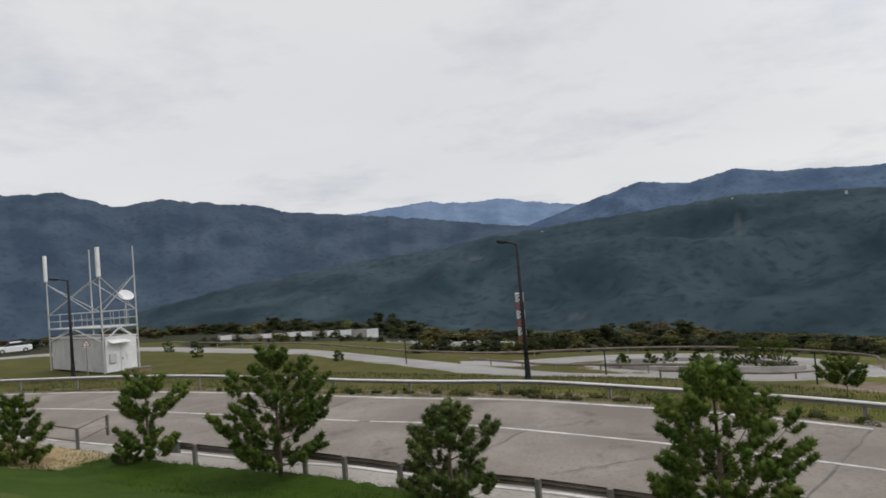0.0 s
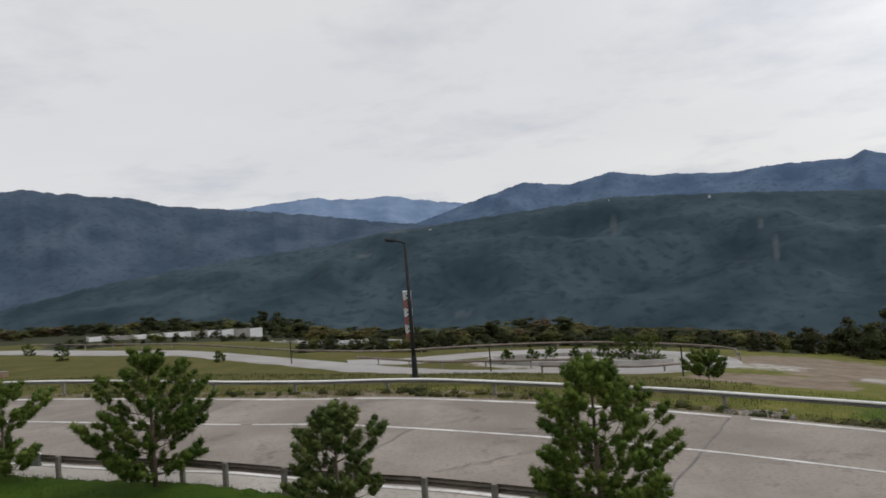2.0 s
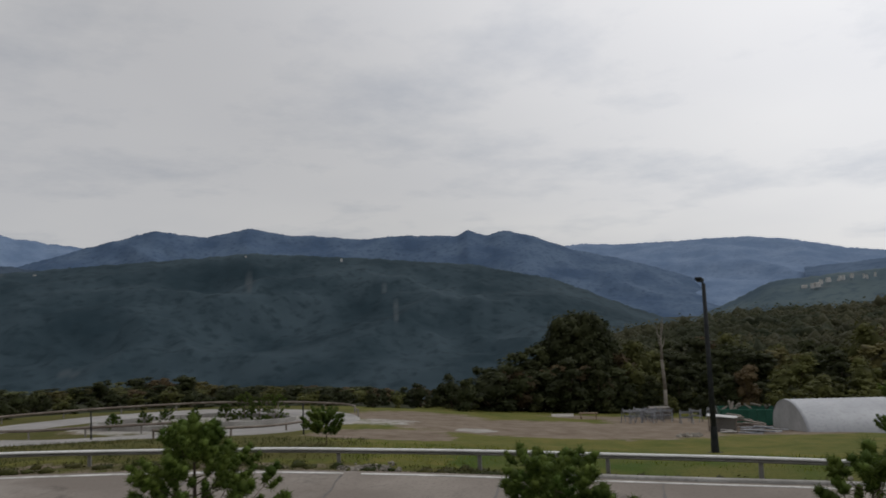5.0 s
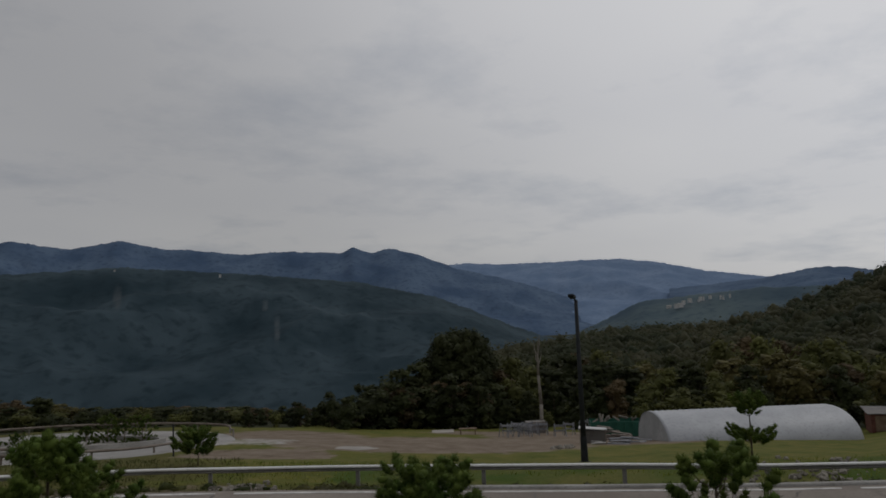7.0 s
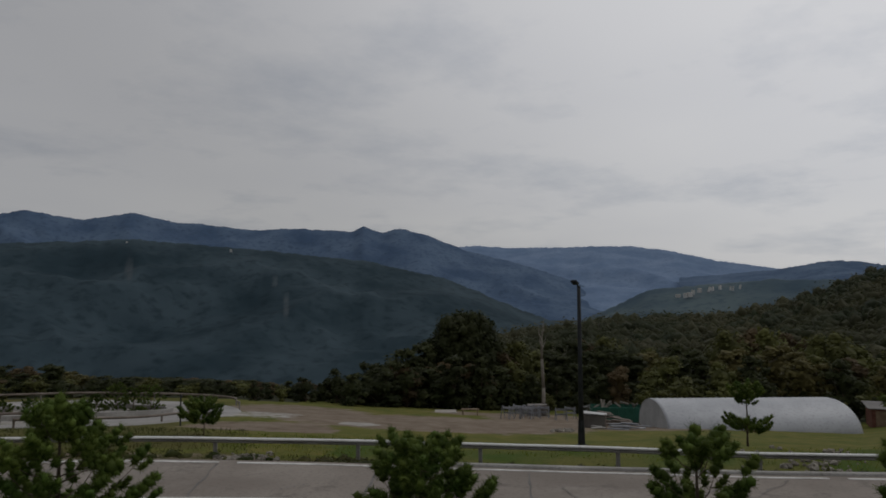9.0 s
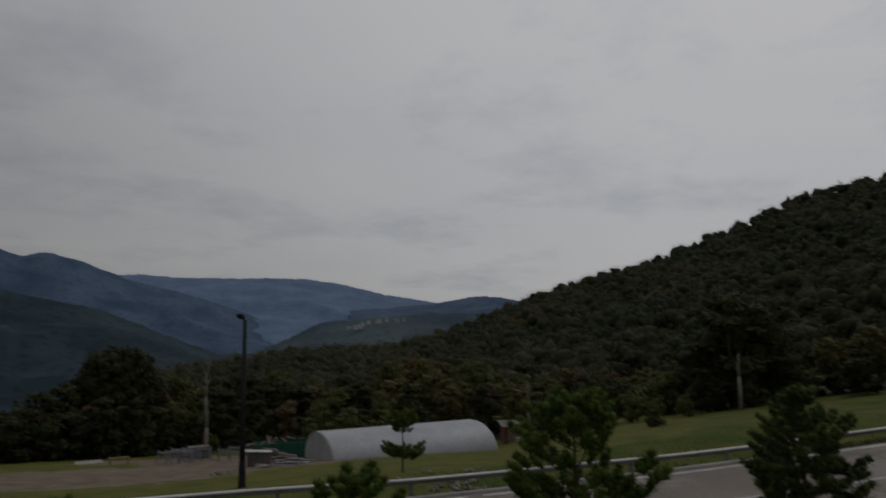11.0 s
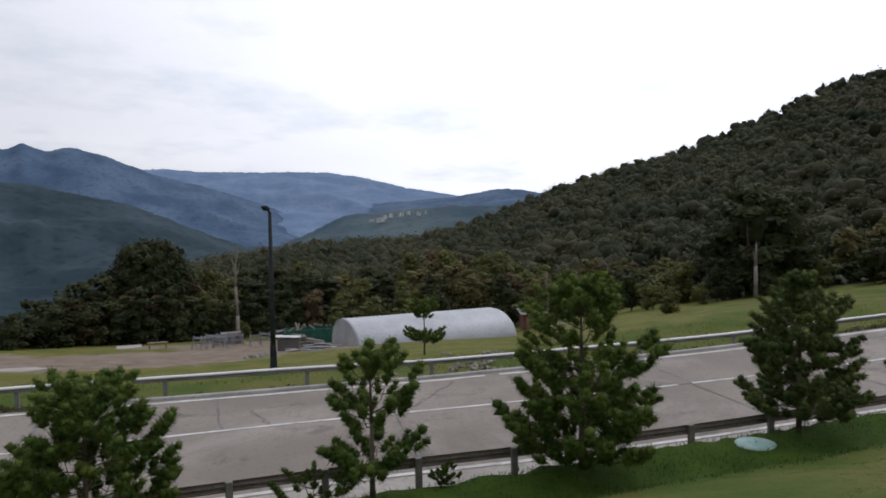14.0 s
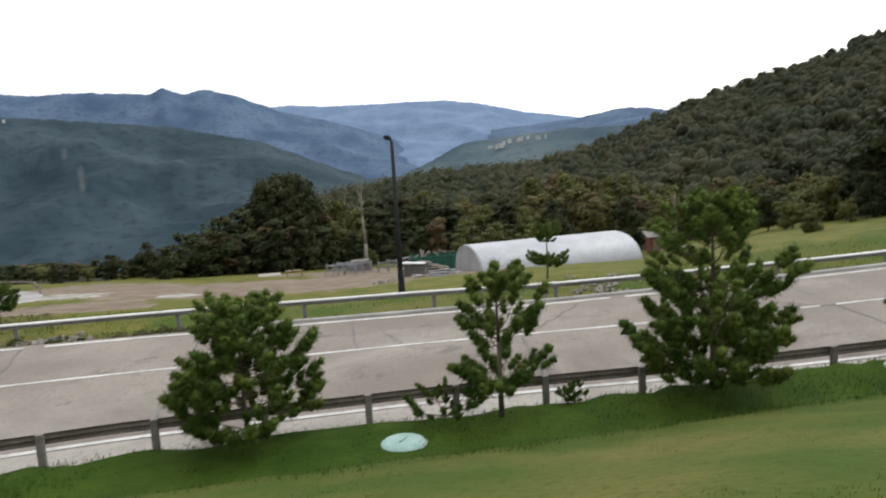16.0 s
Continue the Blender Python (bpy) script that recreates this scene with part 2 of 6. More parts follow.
def range_mat(name, a, b, c):
    """Wooded slopes of a far range, distance haze mixed into their colours: broad patches and fine woodland mottling at
    the size of stands of trees.
    """
    m = mat(name, a, b, c, scale=0.006, fine=0.05, rough=0.95, bump=0.0, spec=0.05)
    n, l = m.node_tree.nodes, m.node_tree.links
    p = n["Principled BSDF"]
    src = p.inputs["Base Color"].links[0].from_socket
    at, nz, ml, mx = n.new("ShaderNodeAttribute"), n.new("ShaderNodeTexNoise"), n.new("ShaderNodeMath"), n.new("ShaderNodeMixRGB")
    at.attribute_name, ml.operation = "bare", "MULTIPLY"       # clearings: bare ground and pale fields between the trees
    nz.inputs["Scale"].default_value, nz.inputs["Detail"].default_value = 0.03, 5.0
    mx.inputs["Color2"].default_value = (*(0.6 * v + 0.06 for v in b), 1)
    tc = n.new("ShaderNodeTexCoord")
    l.new(tc.outputs["Object"], nz.inputs["Vector"])
    l.new(at.outputs["Fac"], ml.inputs[0])
    l.new(nz.outputs["Fac"], ml.inputs[1])
    l.new(ml.outputs["Value"], mx.inputs["Fac"])
    l.new(src, mx.inputs["Color1"])
    l.new(mx.outputs["Color"], p.inputs["Base Color"])
    return m


def ground_mat():
    """Lawn and rough meadow; the attributes dirt and rough give bare soil and dry, long grass."""
    m = mat("grass_and_soil", (0.05, 0.08, 0.012), (0.112, 0.108, 0.03), (0.038, 0.058, 0.010), scale=0.42, fine=9, rough=0.95, bump=0.5, spec=0.1)
    n, l = m.node_tree.nodes, m.node_tree.links
    p = n["Principled BSDF"]
    last = p.inputs["Base Color"].links[0].from_socket
    tc = n.new("ShaderNodeTexCoord")
    for attr, a, b, s in (("rough", (0.064, 0.084, 0.013), (0.142, 0.126, 0.034), 0.6), ("dry", (0.054, 0.06, 0.013), (0.1, 0.088, 0.028), 0.35), ("dark_grass", (0.022, 0.048, 0.004), (0.044, 0.076, 0.007), 0.8),
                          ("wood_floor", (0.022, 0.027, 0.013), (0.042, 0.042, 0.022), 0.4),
                          ("dirt", (0.13, 0.098, 0.07), (0.22, 0.18, 0.14), 0.7), ("pale", (0.25, 0.235, 0.21), (0.36, 0.345, 0.32), 0.8), ("sand", (0.31, 0.225, 0.115), (0.39, 0.31, 0.185), 0.9)):
        at = n.new("ShaderNodeAttribute")
        at.attribute_name = attr
        nz = n.new("ShaderNodeTexNoise")
        nz.inputs["Scale"].default_value, nz.inputs["Detail"].default_value, nz.inputs["Roughness"].default_value = s, 8.0, 0.7
        l.new(tc.outputs["Object"], nz.inputs["Vector"])
        rp = n.new("ShaderNodeValToRGB")
        rp.color_ramp.elements[0].position, rp.color_ramp.elements[0].color = 0.35, (*a, 1)
        rp.color_ramp.elements[1].position, rp.color_ramp.elements[1].color = 0.65, (*b, 1)
        l.new(nz.outputs["Fac"], rp.inputs["Fac"])
        # ragged border: the mask is shifted by the noise
        ad = n.new("ShaderNodeMath")
        ad.operation = "MULTIPLY_ADD"
        ad.inputs[1].default_value, ad.inputs[2].default_value = 1.4, -0.7
        l.new(nz.outputs["Fac"], ad.inputs[0])
        sm = n.new("ShaderNodeMath")
        sm.operation = "ADD"
        l.new(at.outputs["Fac"], sm.inputs[0])
        l.new(ad.outputs["Value"], sm.inputs[1])
        mr = n.new("ShaderNodeMapRange")
        mr.inputs["From Min"].default_value, mr.inputs["From Max"].default_value = 0.38, 0.62
        l.new(sm.outputs["Value"], mr.inputs["Value"])
        mx = n.new("ShaderNodeMixRGB")
        l.new(mr.outputs["Result"], mx.inputs["Fac"])
        l.new(last, mx.inputs["Color1"])
        l.new(rp.outputs["Color"], mx.inputs["Color2"])
        last = mx.outputs["Color"]
    l.new(last, p.inputs["Base Color"])
    return m


GROUND = ground_mat()


# ------------------------------------------------------------ mesh helpers
def mesh_object(name, bm, material, parent=None, smooth=False):
    me = bpy.data.meshes.new(name)
    bm.normal_update()
    bm.to_mesh(me)
    bm.free()
    me.materials.append(material)
    if smooth:
        for p in me.polygons:
            p.use_smooth = True
    ob = new(name, me)
    if parent:
        ob.parent = parent
    return ob


def part(name, bm, material, parent, label="", smooth=False):
    ob = mesh_object(name, bm, material, parent, smooth)
    return tagged(ob, label) if label else ob


def thing(name, label, category, m=None, group="", kind=""):
    ob = new(name)
    if m is not None:
        ob.matrix_basis = m
    return tagged(ob, label, category, group, kind)


def raw(name, verts, faces, material, parent=None, smooth=False):
    me = bpy.data.meshes.new(name)
    verts, faces = np.asarray(verts, np.float32), np.asarray(faces, np.int32)
    k = faces.shape[1]
    me.vertices.add(len(verts))
    me.vertices.foreach_set("co", verts.ravel())
    me.loops.add(faces.size)
    me.loops.foreach_set("vertex_index", faces.ravel())
    me.polygons.add(len(faces))
    me.polygons.foreach_set("loop_start", np.arange(0, faces.size, k, dtype=np.int32))
    if smooth:
        me.polygons.foreach_set("use_smooth", np.ones(len(faces), bool))
    me.update(calc_edges=True)
    me.validate()
    me.materials.append(material)
    ob = new(name, me)
    if parent:
        ob.parent = parent
    return ob


def box(bm, cx, cy, cz, sx, sy, sz, rot=None, bevel=0.0):
    """A box centred at (cx, cy, cz), turned by rot, with its edges eased."""
    m = Matrix.Translation((cx, cy, cz)) @ (rot.to_4x4() if rot else Matrix()) @ Matrix.Diagonal((sx, sy, sz, 1))
    made = bmesh.ops.create_cube(bm, size=1, matrix=m)
    if bevel:
        edges = list({e for v in made["verts"] for e in v.link_edges})
        bmesh.ops.bevel(bm, geom=edges, offset=bevel, segments=1, affect="EDGES")


def tube(bm, a, b, r0, r1=None, n=8):
    """A tapered bar from a to b."""
    a, b = Vector(a), Vector(b)
    d = b - a
    m = Matrix.Translation((a + b) / 2) @ d.to_track_quat("Z", "Y").to_matrix().to_4x4()
    bmesh.ops.create_cone(bm, cap_ends=True, segments=n, radius1=r0, radius2=r0 if r1 is None else r1, depth=d.length, matrix=m)


def polar(az, d):
    """The place d metres from the lookout at the heading az (degrees, counter-clockwise from +y)."""
    return -math.sin(radians(az)) * d, math.cos(radians(az)) * d


# ------------------------------------------------------------ the road's line
EYE = 5.4
ROAD = [(-60, 42.5, 1.5), (-40, 38, 1.4), (-27, 34.4, 1.3), (-17.9, 31.3, 1.2), (-10.6, 28.3, 0.95), (-4.5, 25.7, 0.7), (-0.55, 23.95, 0.6),
        (4.6, 20.6, 0.4), (8.2, 17.65, 0.3), (10.45, 15.45, 0.22), (14.0, 11.05, 0.18), (16.08, 8.17, 0.2), (18.48, 4.2, 0.28), (21.0, -0.15, 0.42),
        (24.0, -5.4, 0.7), (27.0, -10.4, 1.05), (33, -20.5, 1.7), (40, -32, 2.5), (55, -57, 4.0)]


def spline(knots, step):
    """Points every step metres along a smooth line through the knots."""
    k = np.array(knots, float)
    k = np.vstack([2 * k[0] - k[1], k, 2 * k[-1] - k[-2]])
    out = []
    for i in range(1, len(k) - 2):
        for t in np.linspace(0, 1, 40, endpoint=False):
            out.append(0.5 * (2 * k[i] + (k[i + 1] - k[i - 1]) * t + (2 * k[i - 1] - 5 * k[i] + 4 * k[i + 1] - k[i + 2]) * t * t
                              + (3 * k[i] - k[i - 1] - 3 * k[i + 1] + k[i + 2]) * t ** 3))
    out.append(k[-2])
    out = np.array(out)
    s = np.concatenate([[0], np.cumsum(np.hypot(*np.diff(out[:, :2], axis=0).T))])
    g = np.arange(0, s[-1], step)
    return np.stack([np.interp(g, s, out[:, i]) for i in range(out.shape[1])], 1)


LINE_PTS = spline(ROAD, 0.5)
TAN = np.gradient(LINE_PTS[:, :2], axis=0)
TAN /= np.linalg.norm(TAN, axis=1)[:, None]
NOR = np.stack([-TAN[:, 1], TAN[:, 0]], 1)          # to the far side of the road

# the carriageway widens into the bend: factors on the near and the far half by heading
HEADING = np.degrees(np.arctan2(-LINE_PTS[:, 0], LINE_PTS[:, 1]))
NEAR_K = np.interp(-HEADING, [-30, -22, -10, 0, 8, 13, 28, 40, 78, 88, 97, 111], [1, 1.05, 1.16, 1.18, 1.17, 1.12, 1.06, 1.0, 0.99, 0.95, 0.9, 0.86])
FAR_K = np.interp(-HEADING, [-30, -10, 0, 10, 20, 30, 45, 60, 75, 90, 111], [1.06, 1.1, 1.12, 1.12, 1.06, 0.98, 0.91, 0.85, 0.84, 0.89, 0.89])


def spread(i, u):
    """Metres across the road at station i for the nominal offset u."""
    return u * (NEAR_K[i] if u < 0 else FAR_K[i])


def road_coords(x, y):
    """For arrays of places: metres along the road, metres across it (far side positive), and its height there."""
    x, y = np.atleast_1d(np.asarray(x, float)), np.atleast_1d(np.asarray(y, float))
    s, u, z = np.empty(len(x)), np.empty(len(x)), np.empty(len(x))
    for i in range(0, len(x), 4000):
        dx = x[i:i + 4000, None] - LINE_PTS[None, :, 0]
        dy = y[i:i + 4000, None] - LINE_PTS[None, :, 1]
        j = np.argmin(dx * dx + dy * dy, axis=1)
        r = np.arange(len(j))
        u[i:i + 4000] = dx[r, j] * NOR[j, 0] + dy[r, j] * NOR[j, 1]
        u[i:i + 4000] = np.sign(u[i:i + 4000]) * np.hypot(dx[r, j], dy[r, j])
        u[i:i + 4000] /= np.where(u[i:i + 4000] < 0, NEAR_K[j], FAR_K[j])
        s[i:i + 4000], z[i:i + 4000] = j * 0.5, LINE_PTS[j, 2]
    return s, u, z


# ground beyond the road, below the eye: heading, then the height at 45, 60, 90 and 130 m
BEYOND = np.array([(60, -4.6, -4.6, -4.6, -4.6), (35, -4.9, -5.0, -4.9, -5.0), (24, -5.0, -5.0, -4.95, -5.1), (12, -5.3, -5.5, -5.8, -6.3),
                   (4, -5.8, -6.2, -7, -9), (-6, -6.4, -7.0, -8.5, -12), (-20, -6.8, -7.5, -10, -16), (-30, -7.2, -8.2, -11, -18),
                   (-42, -7.9, -9.4, -13, -20), (-52, -8.3, -10, -13.5, -20), (-62, -8.4, -10.4, -13, -18), (-78, -8.0, -10, -13, -16),
                   (-88, -6.2, -7.6, -10, -12), (-96, -5.3, -6.4, -8, -9), (-104, -4.7, -5.1, -6, -6), (-110, -4.3, -4.1, -4.4, -4.5),
                   (-125, -3.3, -3.2, -3, -2.5)])
# the wooded hill: heading and height of its crest in degrees, seen from the lookout
HILL = np.array([(-40, -6.5), (-50, -4.5), (-60, -2.9), (-64, -2.5), (-70, -2.1), (-74, -1.1), (-80, 1.4), (-84, 2.8), (-91, 4.8), (-95.3, 6.4), (-101.4, 8.95),
                 (-105.4, 9.6), (-110, 10.2), (-120, 11), (-140, 11)])


def crest_distance(az):
    return np.interp(-az, [40, 60, 75, 100, 140], [220, 300, 430, 560, 560])


def height(x, y):
    """Height of the ground at the places (arrays)."""
    x, y = np.atleast_1d(np.asarray(x, float)), np.atleast_1d(np.asarray(y, float))
    s, u, zr = road_coords(x, y)
    r, az = np.hypot(x, y), np.degrees(np.arctan2(-x, y))
    # near side: verge, then a lawn bank that climbs to the lookout
    toe = -7.3
    near = zr + 0.3 + 0.2 * np.clip((-az - 70) / 18, 0, 1) + np.clip((toe - u) * 0.34, 0, None)
    near = np.minimum(near, EYE - 1.75 + 0 * near)
    k = np.clip((u + 5.6) / 0.45, 0, 1)
    near = near * (1 - k) + (zr - 0.18) * k
    # far side
    cols = [np.interp(-az, -BEYOND[:, 0], BEYOND[:, i]) + EYE for i in range(1, 5)]
    rr = np.array([45, 60, 90, 130])
    far = np.where(r < 60, cols[0] + (cols[1] - cols[0]) * (r - 45) / 15, np.where(r < 90, cols[1] + (cols[2] - cols[1]) * (r - 60) / 30,
                   cols[2] + (cols[3] - cols[2]) * (np.minimum(r, 130) - 90) / 40))
    verge = zr - 0.18 + np.interp(-az, [10, 45], [0.10, -0.08]) * np.clip((u - 5.1) / 0.3, 0, 1) - np.interp(-az, [10, 45], [0.08, 0.2]) * np.clip((u - 5.4) / 1.2, 0, 1)
    k = np.clip((u - 7) / 14, 0, 1)
    k = k * k * (3 - 2 * k)
    out = np.where(u < 0, near, verge * (1 - k) + far * k)
    # beyond 130 m: the wooded hill on one side, a deep valley on the other
    el = np.interp(-az, -HILL[:, 0], HILL[:, 1])
    rc = crest_distance(az)
    zc = rc * np.tan(np.radians(el)) + EYE
    t = np.clip((r - 130) / (rc - 130), 0, 1)
    hill = out + (zc - out) * (0.75 * t + 0.25 * t * t)
    t2 = np.clip((r - rc) / 500, 0, 1)
    hill = hill * (1 - t2) + (-90) * t2
    t3 = np.clip((r - 130) / 320, 0, 1)
    valley = out - (150 + out) * (t3 * t3 * (3 - 2 * t3))
    kh = np.clip((-az - 38) / 14, 0, 1) * (az > -150)
    far_out = valley * (1 - kh) + hill * kh
    back = (np.abs(az) > 150) | (az > 60)
    far_out = np.where(back, np.minimum(out, 6), far_out)
    return np.where(r > 130, far_out, out)


def ground_z(x, y):
    return float(height([x], [y])[0])


def on(az, d):
    x, y = polar(az, d)
    return x, y, ground_z(x, y)


# ------------------------------------------------------------ ground: one sheet to the horizon
def smooth_step(v, a, b):
    t = np.clip((v - a) / (b - a), 0, 1)
    return t * t * (3 - 2 * t)


def blob(az, r, az0, r0, w_az, w_r):
    """1 inside an oval patch given by heading and distance, falling to 0 at its border."""
    return np.clip(1.5 - ((az - az0) / w_az) ** 2 - ((r - r0) / w_r) ** 2, 0, 1)


def build_ground():
    azs = np.concatenate([np.arange(-140, 50, 0.7), np.arange(50, 220, 4.0)])
    rs = np.concatenate([np.arange(0.02, 34, 0.42), np.arange(34, 80, 1.0), np.arange(80, 150, 3.0), np.arange(150, 700, 14.0), np.geomspace(700, 4800, 16)])
    aa, rr = np.meshgrid(np.radians(azs), rs, indexing="ij")
    x, y = (-np.sin(aa) * rr).ravel(), (np.cos(aa) * rr).ravel()
    z = height(x, y)
    s, u, zr = road_coords(x, y)
    r = rr.ravel()
    az = np.degrees(np.arctan2(-x, y))
    off = (np.abs(u) > 5.6)
    z = z + off * np.array([noise.noise((a * 0.35, b * 0.35, 0.0)) * 0.06 + noise.noise((a * 1.3, b * 1.3, 4.0)) * 0.03 for a, b in zip(x, y)]) * (r < 200)
    na, nr = len(azs), len(rs)
    i, j = np.meshgrid(np.arange(na), np.arange(nr - 1), indexing="ij")
    i2 = (i + 1) % na
    faces = np.stack([i * nr + j, i2 * nr + j, i2 * nr + j + 1, i * nr + j + 1], -1).reshape(-1, 4)[:, ::-1]
    verts = np.vstack([np.stack([x, y, z], 1), [[0, 0, EYE - 1.75]]])
    ob = raw("ground", verts, faces, GROUND, smooth=True)
    me = ob.data
    rough = smooth_step(u, 4.8, 5.4) * (1 - 0.9 * smooth_step(u, 6.4, 7.4) * (1 - smooth_step(u, 11, 15)) * smooth_step(-az, 32, 42)) * (1 - 0.6 * smooth_step(-az, 84, 96))
    # deeper green towards the near guardrail, a wider band on the left
    dark_band = np.where(az > -20, smooth_step(u, -12.5, -10), smooth_step(u, -8.3, -7.1)) * (u < 0)
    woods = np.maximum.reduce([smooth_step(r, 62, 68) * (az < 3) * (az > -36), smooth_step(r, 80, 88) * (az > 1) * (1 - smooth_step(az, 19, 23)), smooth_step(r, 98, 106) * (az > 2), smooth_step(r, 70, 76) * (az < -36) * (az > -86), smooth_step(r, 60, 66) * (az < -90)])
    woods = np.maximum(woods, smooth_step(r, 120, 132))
    rough = rough * (1 - woods)
    dirt = np.maximum.reduce([blob(az, r, -47, 48, 13, 7), blob(az, r, -33, 40, 6, 4), blob(az, r, -60, 56, 9, 7), 0.8 * blob(az, r, -55, 62, 9, 4),
                              0.75 * blob(az, r, -36, 54, 6, 6), 0.9 * blob(az, r, -19, 50, 9, 4)])
    dirt = np.maximum(dirt, 0.52 * smooth_step(u, 4.9, 5.2) * (1 - smooth_step(u, 6.9, 7.5)))
    dry = np.maximum(0.75 * smooth_step(u, 6.9, 8) * smooth_step(az, -40, -22), 0.62 * smooth_step(u, 4.9, 5.3) * (1 - smooth_step(u, 7.0, 8.0))) * (1 - woods)
    sand = np.maximum(blob(az, r, 31, 27.2, 6.5, 3.8) * (u < -5), 0)
    pale = np.maximum(blob(az, r, -40.6, 44.3, 1.7, 1.4), 0.6 * blob(az, r, -32.5, 49, 4.0, 2.6))
    pale = np.maximum(pale, blob(az, r, -19.5, 51, 8.6, 6.2))
    for name, vals in (("rough", rough), ("dry", dry), ("dark_grass", dark_band), ("wood_floor", woods), ("dirt", dirt), ("pale", pale), ("sand", sand)):
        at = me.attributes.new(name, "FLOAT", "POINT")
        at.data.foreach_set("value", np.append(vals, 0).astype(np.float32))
    tagged(ob, "green lawn bank, rough meadow and bare brown soil", "ground", kind="structure")


build_ground()


# ------------------------------------------------------------ highway
RAIL_RISE = np.interp(-HEADING, [-30, -16, 0, 10, 26, 43, 60, 73, 92, 106], [0.33, 0.2, 0.2, 0.14, 0.17, 0.22, 0.23, 0.15, 0.07, 0.0])   # the far rail's line over the road


def sweep(name, material, profile, lo=0, hi=None, parent=None, closed=False, smooth=False, pts=None, nor=None, lift=None):
    """Carries a cross-section, a list of (metres across, metres up), along the road's line, or along pts."""
    p, n = (LINE_PTS, NOR) if pts is None else (pts, nor)
    lo, hi = lo, len(p) if hi is None else hi
    k = len(profile)
    verts = []
    for i in range(lo, hi):
        for u, h in profile:
            v = spread(i, u) if pts is None else u
            verts.append((p[i][0] + n[i][0] * v, p[i][1] + n[i][1] * v, p[i][2] + h + (0 if lift is None else lift[i])))
    p = p[lo:hi]
    faces = []
    for i in range(len(p) - 1):
        for j in range(k if closed else k - 1):
            j2 = (j + 1) % k
            faces.append((i * k + j, i * k + j2, (i + 1) * k + j2, (i + 1) * k + j))
    ob = raw(name, verts, faces, material, parent, smooth)
    return ob


SLAB = 9           # stations of half a metre: slabs of 4.5 m
highway = sweep("road", CONCRETE, [(-5.2, -0.35), (-5.2, -0.02), (4.95, -0.02), (4.95, -0.35)])
tagged(highway, "pale worn concrete highway with white lines and dark cracks", "road", kind="structure")


def band(u0, u1, i0, i1, z0=0.0, z1=None):
    """A thin strip of the road's surface between two offsets and two stations."""
    z1 = z0 if z1 is None else z1
    bm = bmesh.new()
    rows = []
    for i in range(i0, i1 + 1):
        p, n = LINE_PTS[i], NOR[i]
        w0, w1 = spread(i, u0), spread(i, u1)
        rows.append([bm.verts.new((p[0] + n[0] * u, p[1] + n[1] * u, p[2] + z)) for u, z in ((w0, -0.05), (w0, z0), (w1, z1), (w1, -0.05))])
    for a, b in zip(rows, rows[1:]):
        for j in range(3):
            bm.faces.new((a[j], a[j + 1], b[j + 1], b[j]))
    for e in (rows[0], rows[-1]):
        bm.faces.new(e)
    bmesh.ops.recalc_face_normals(bm, faces=bm.faces)
    return bm


rng = random.Random(5)
N_ST = len(LINE_PTS)
for i0 in range(40, N_ST - 40 - SLAB, SLAB):           # concrete slabs, lane by lane, with open joints
    for u0, u1 in ((-5.18, 0.56), (0.6, 4.93)):
        h = rng.uniform(0.0, 0.006)
        mesh_object("slab", band(u0, u1, i0, i0 + SLAB, h, h), CONCRETE, highway)
for i0 in range(40, N_ST - 40 - SLAB, SLAB):           # dark transverse joints, irregularly sealed
    for u0, u1 in ((-4.6, 0.5), (0.65, 4.4)):
        if rng.random() < 0.6:
            bm = bmesh.new()
            prev = None
            a, b = LINE_PTS[i0], NOR[i0]
            t = TAN[i0]
            for k in range(9):
                u = spread(i0, u0 + (u1 - u0) * k / 8)
                w, sh = rng.uniform(0.015, 0.05), rng.uniform(-0.06, 0.06)
                q = [bm.verts.new((a[0] + b[0] * u + t[0] * (sh + g), a[1] + b[1] * u + t[1] * (sh + g), a[2] + 0.0095)) for g in (-w, w)]
                if prev:
                    bm.faces.new((prev[0], prev[1], q[1], q[0]))
                prev = q
            mesh_object("sealed_joint", bm, TAR, highway)


def near_station(az, off=0.0):
    """The station of the road whose point at that offset is nearest to the heading az."""
    q = LINE_PTS[:, :2] + NOR * (off * (NEAR_K if off < 0 else FAR_K))[:, None]
    return int(np.argmin(np.abs(np.degrees(np.arctan2(-q[:, 0], q[:, 1])) - az)))


def crack(az, u0, u1, slant, seed, width=0.02):
    """A wandering tar-filled crack across the slabs."""
    r = random.Random(seed)
    i = near_station(az)
    a, b, t = LINE_PTS[i], NOR[i], TAN[i]
    bm, prev = bmesh.new(), None
    for k in range(15):
        f = k / 14
        u, v = u0 + (u1 - u0) * f, slant * (f - 0.5) + r.uniform(-0.09, 0.09)
        w = width * r.uniform(0.4, 1.3)
        zz = np.interp(v, [-3, 3], [LINE_PTS[i - 6][2], LINE_PTS[i + 6][2]])
        q = [bm.verts.new((a[0] + b[0] * u + t[0] * (v + g), a[1] + b[1] * u + t[1] * (v + g), zz + 0.016)) for g in (-w, w)]
        if prev:
            bm.faces.new((prev[0], prev[1], q[1], q[0]))
        prev = q
    mesh_object("crack", bm, TAR, highway)


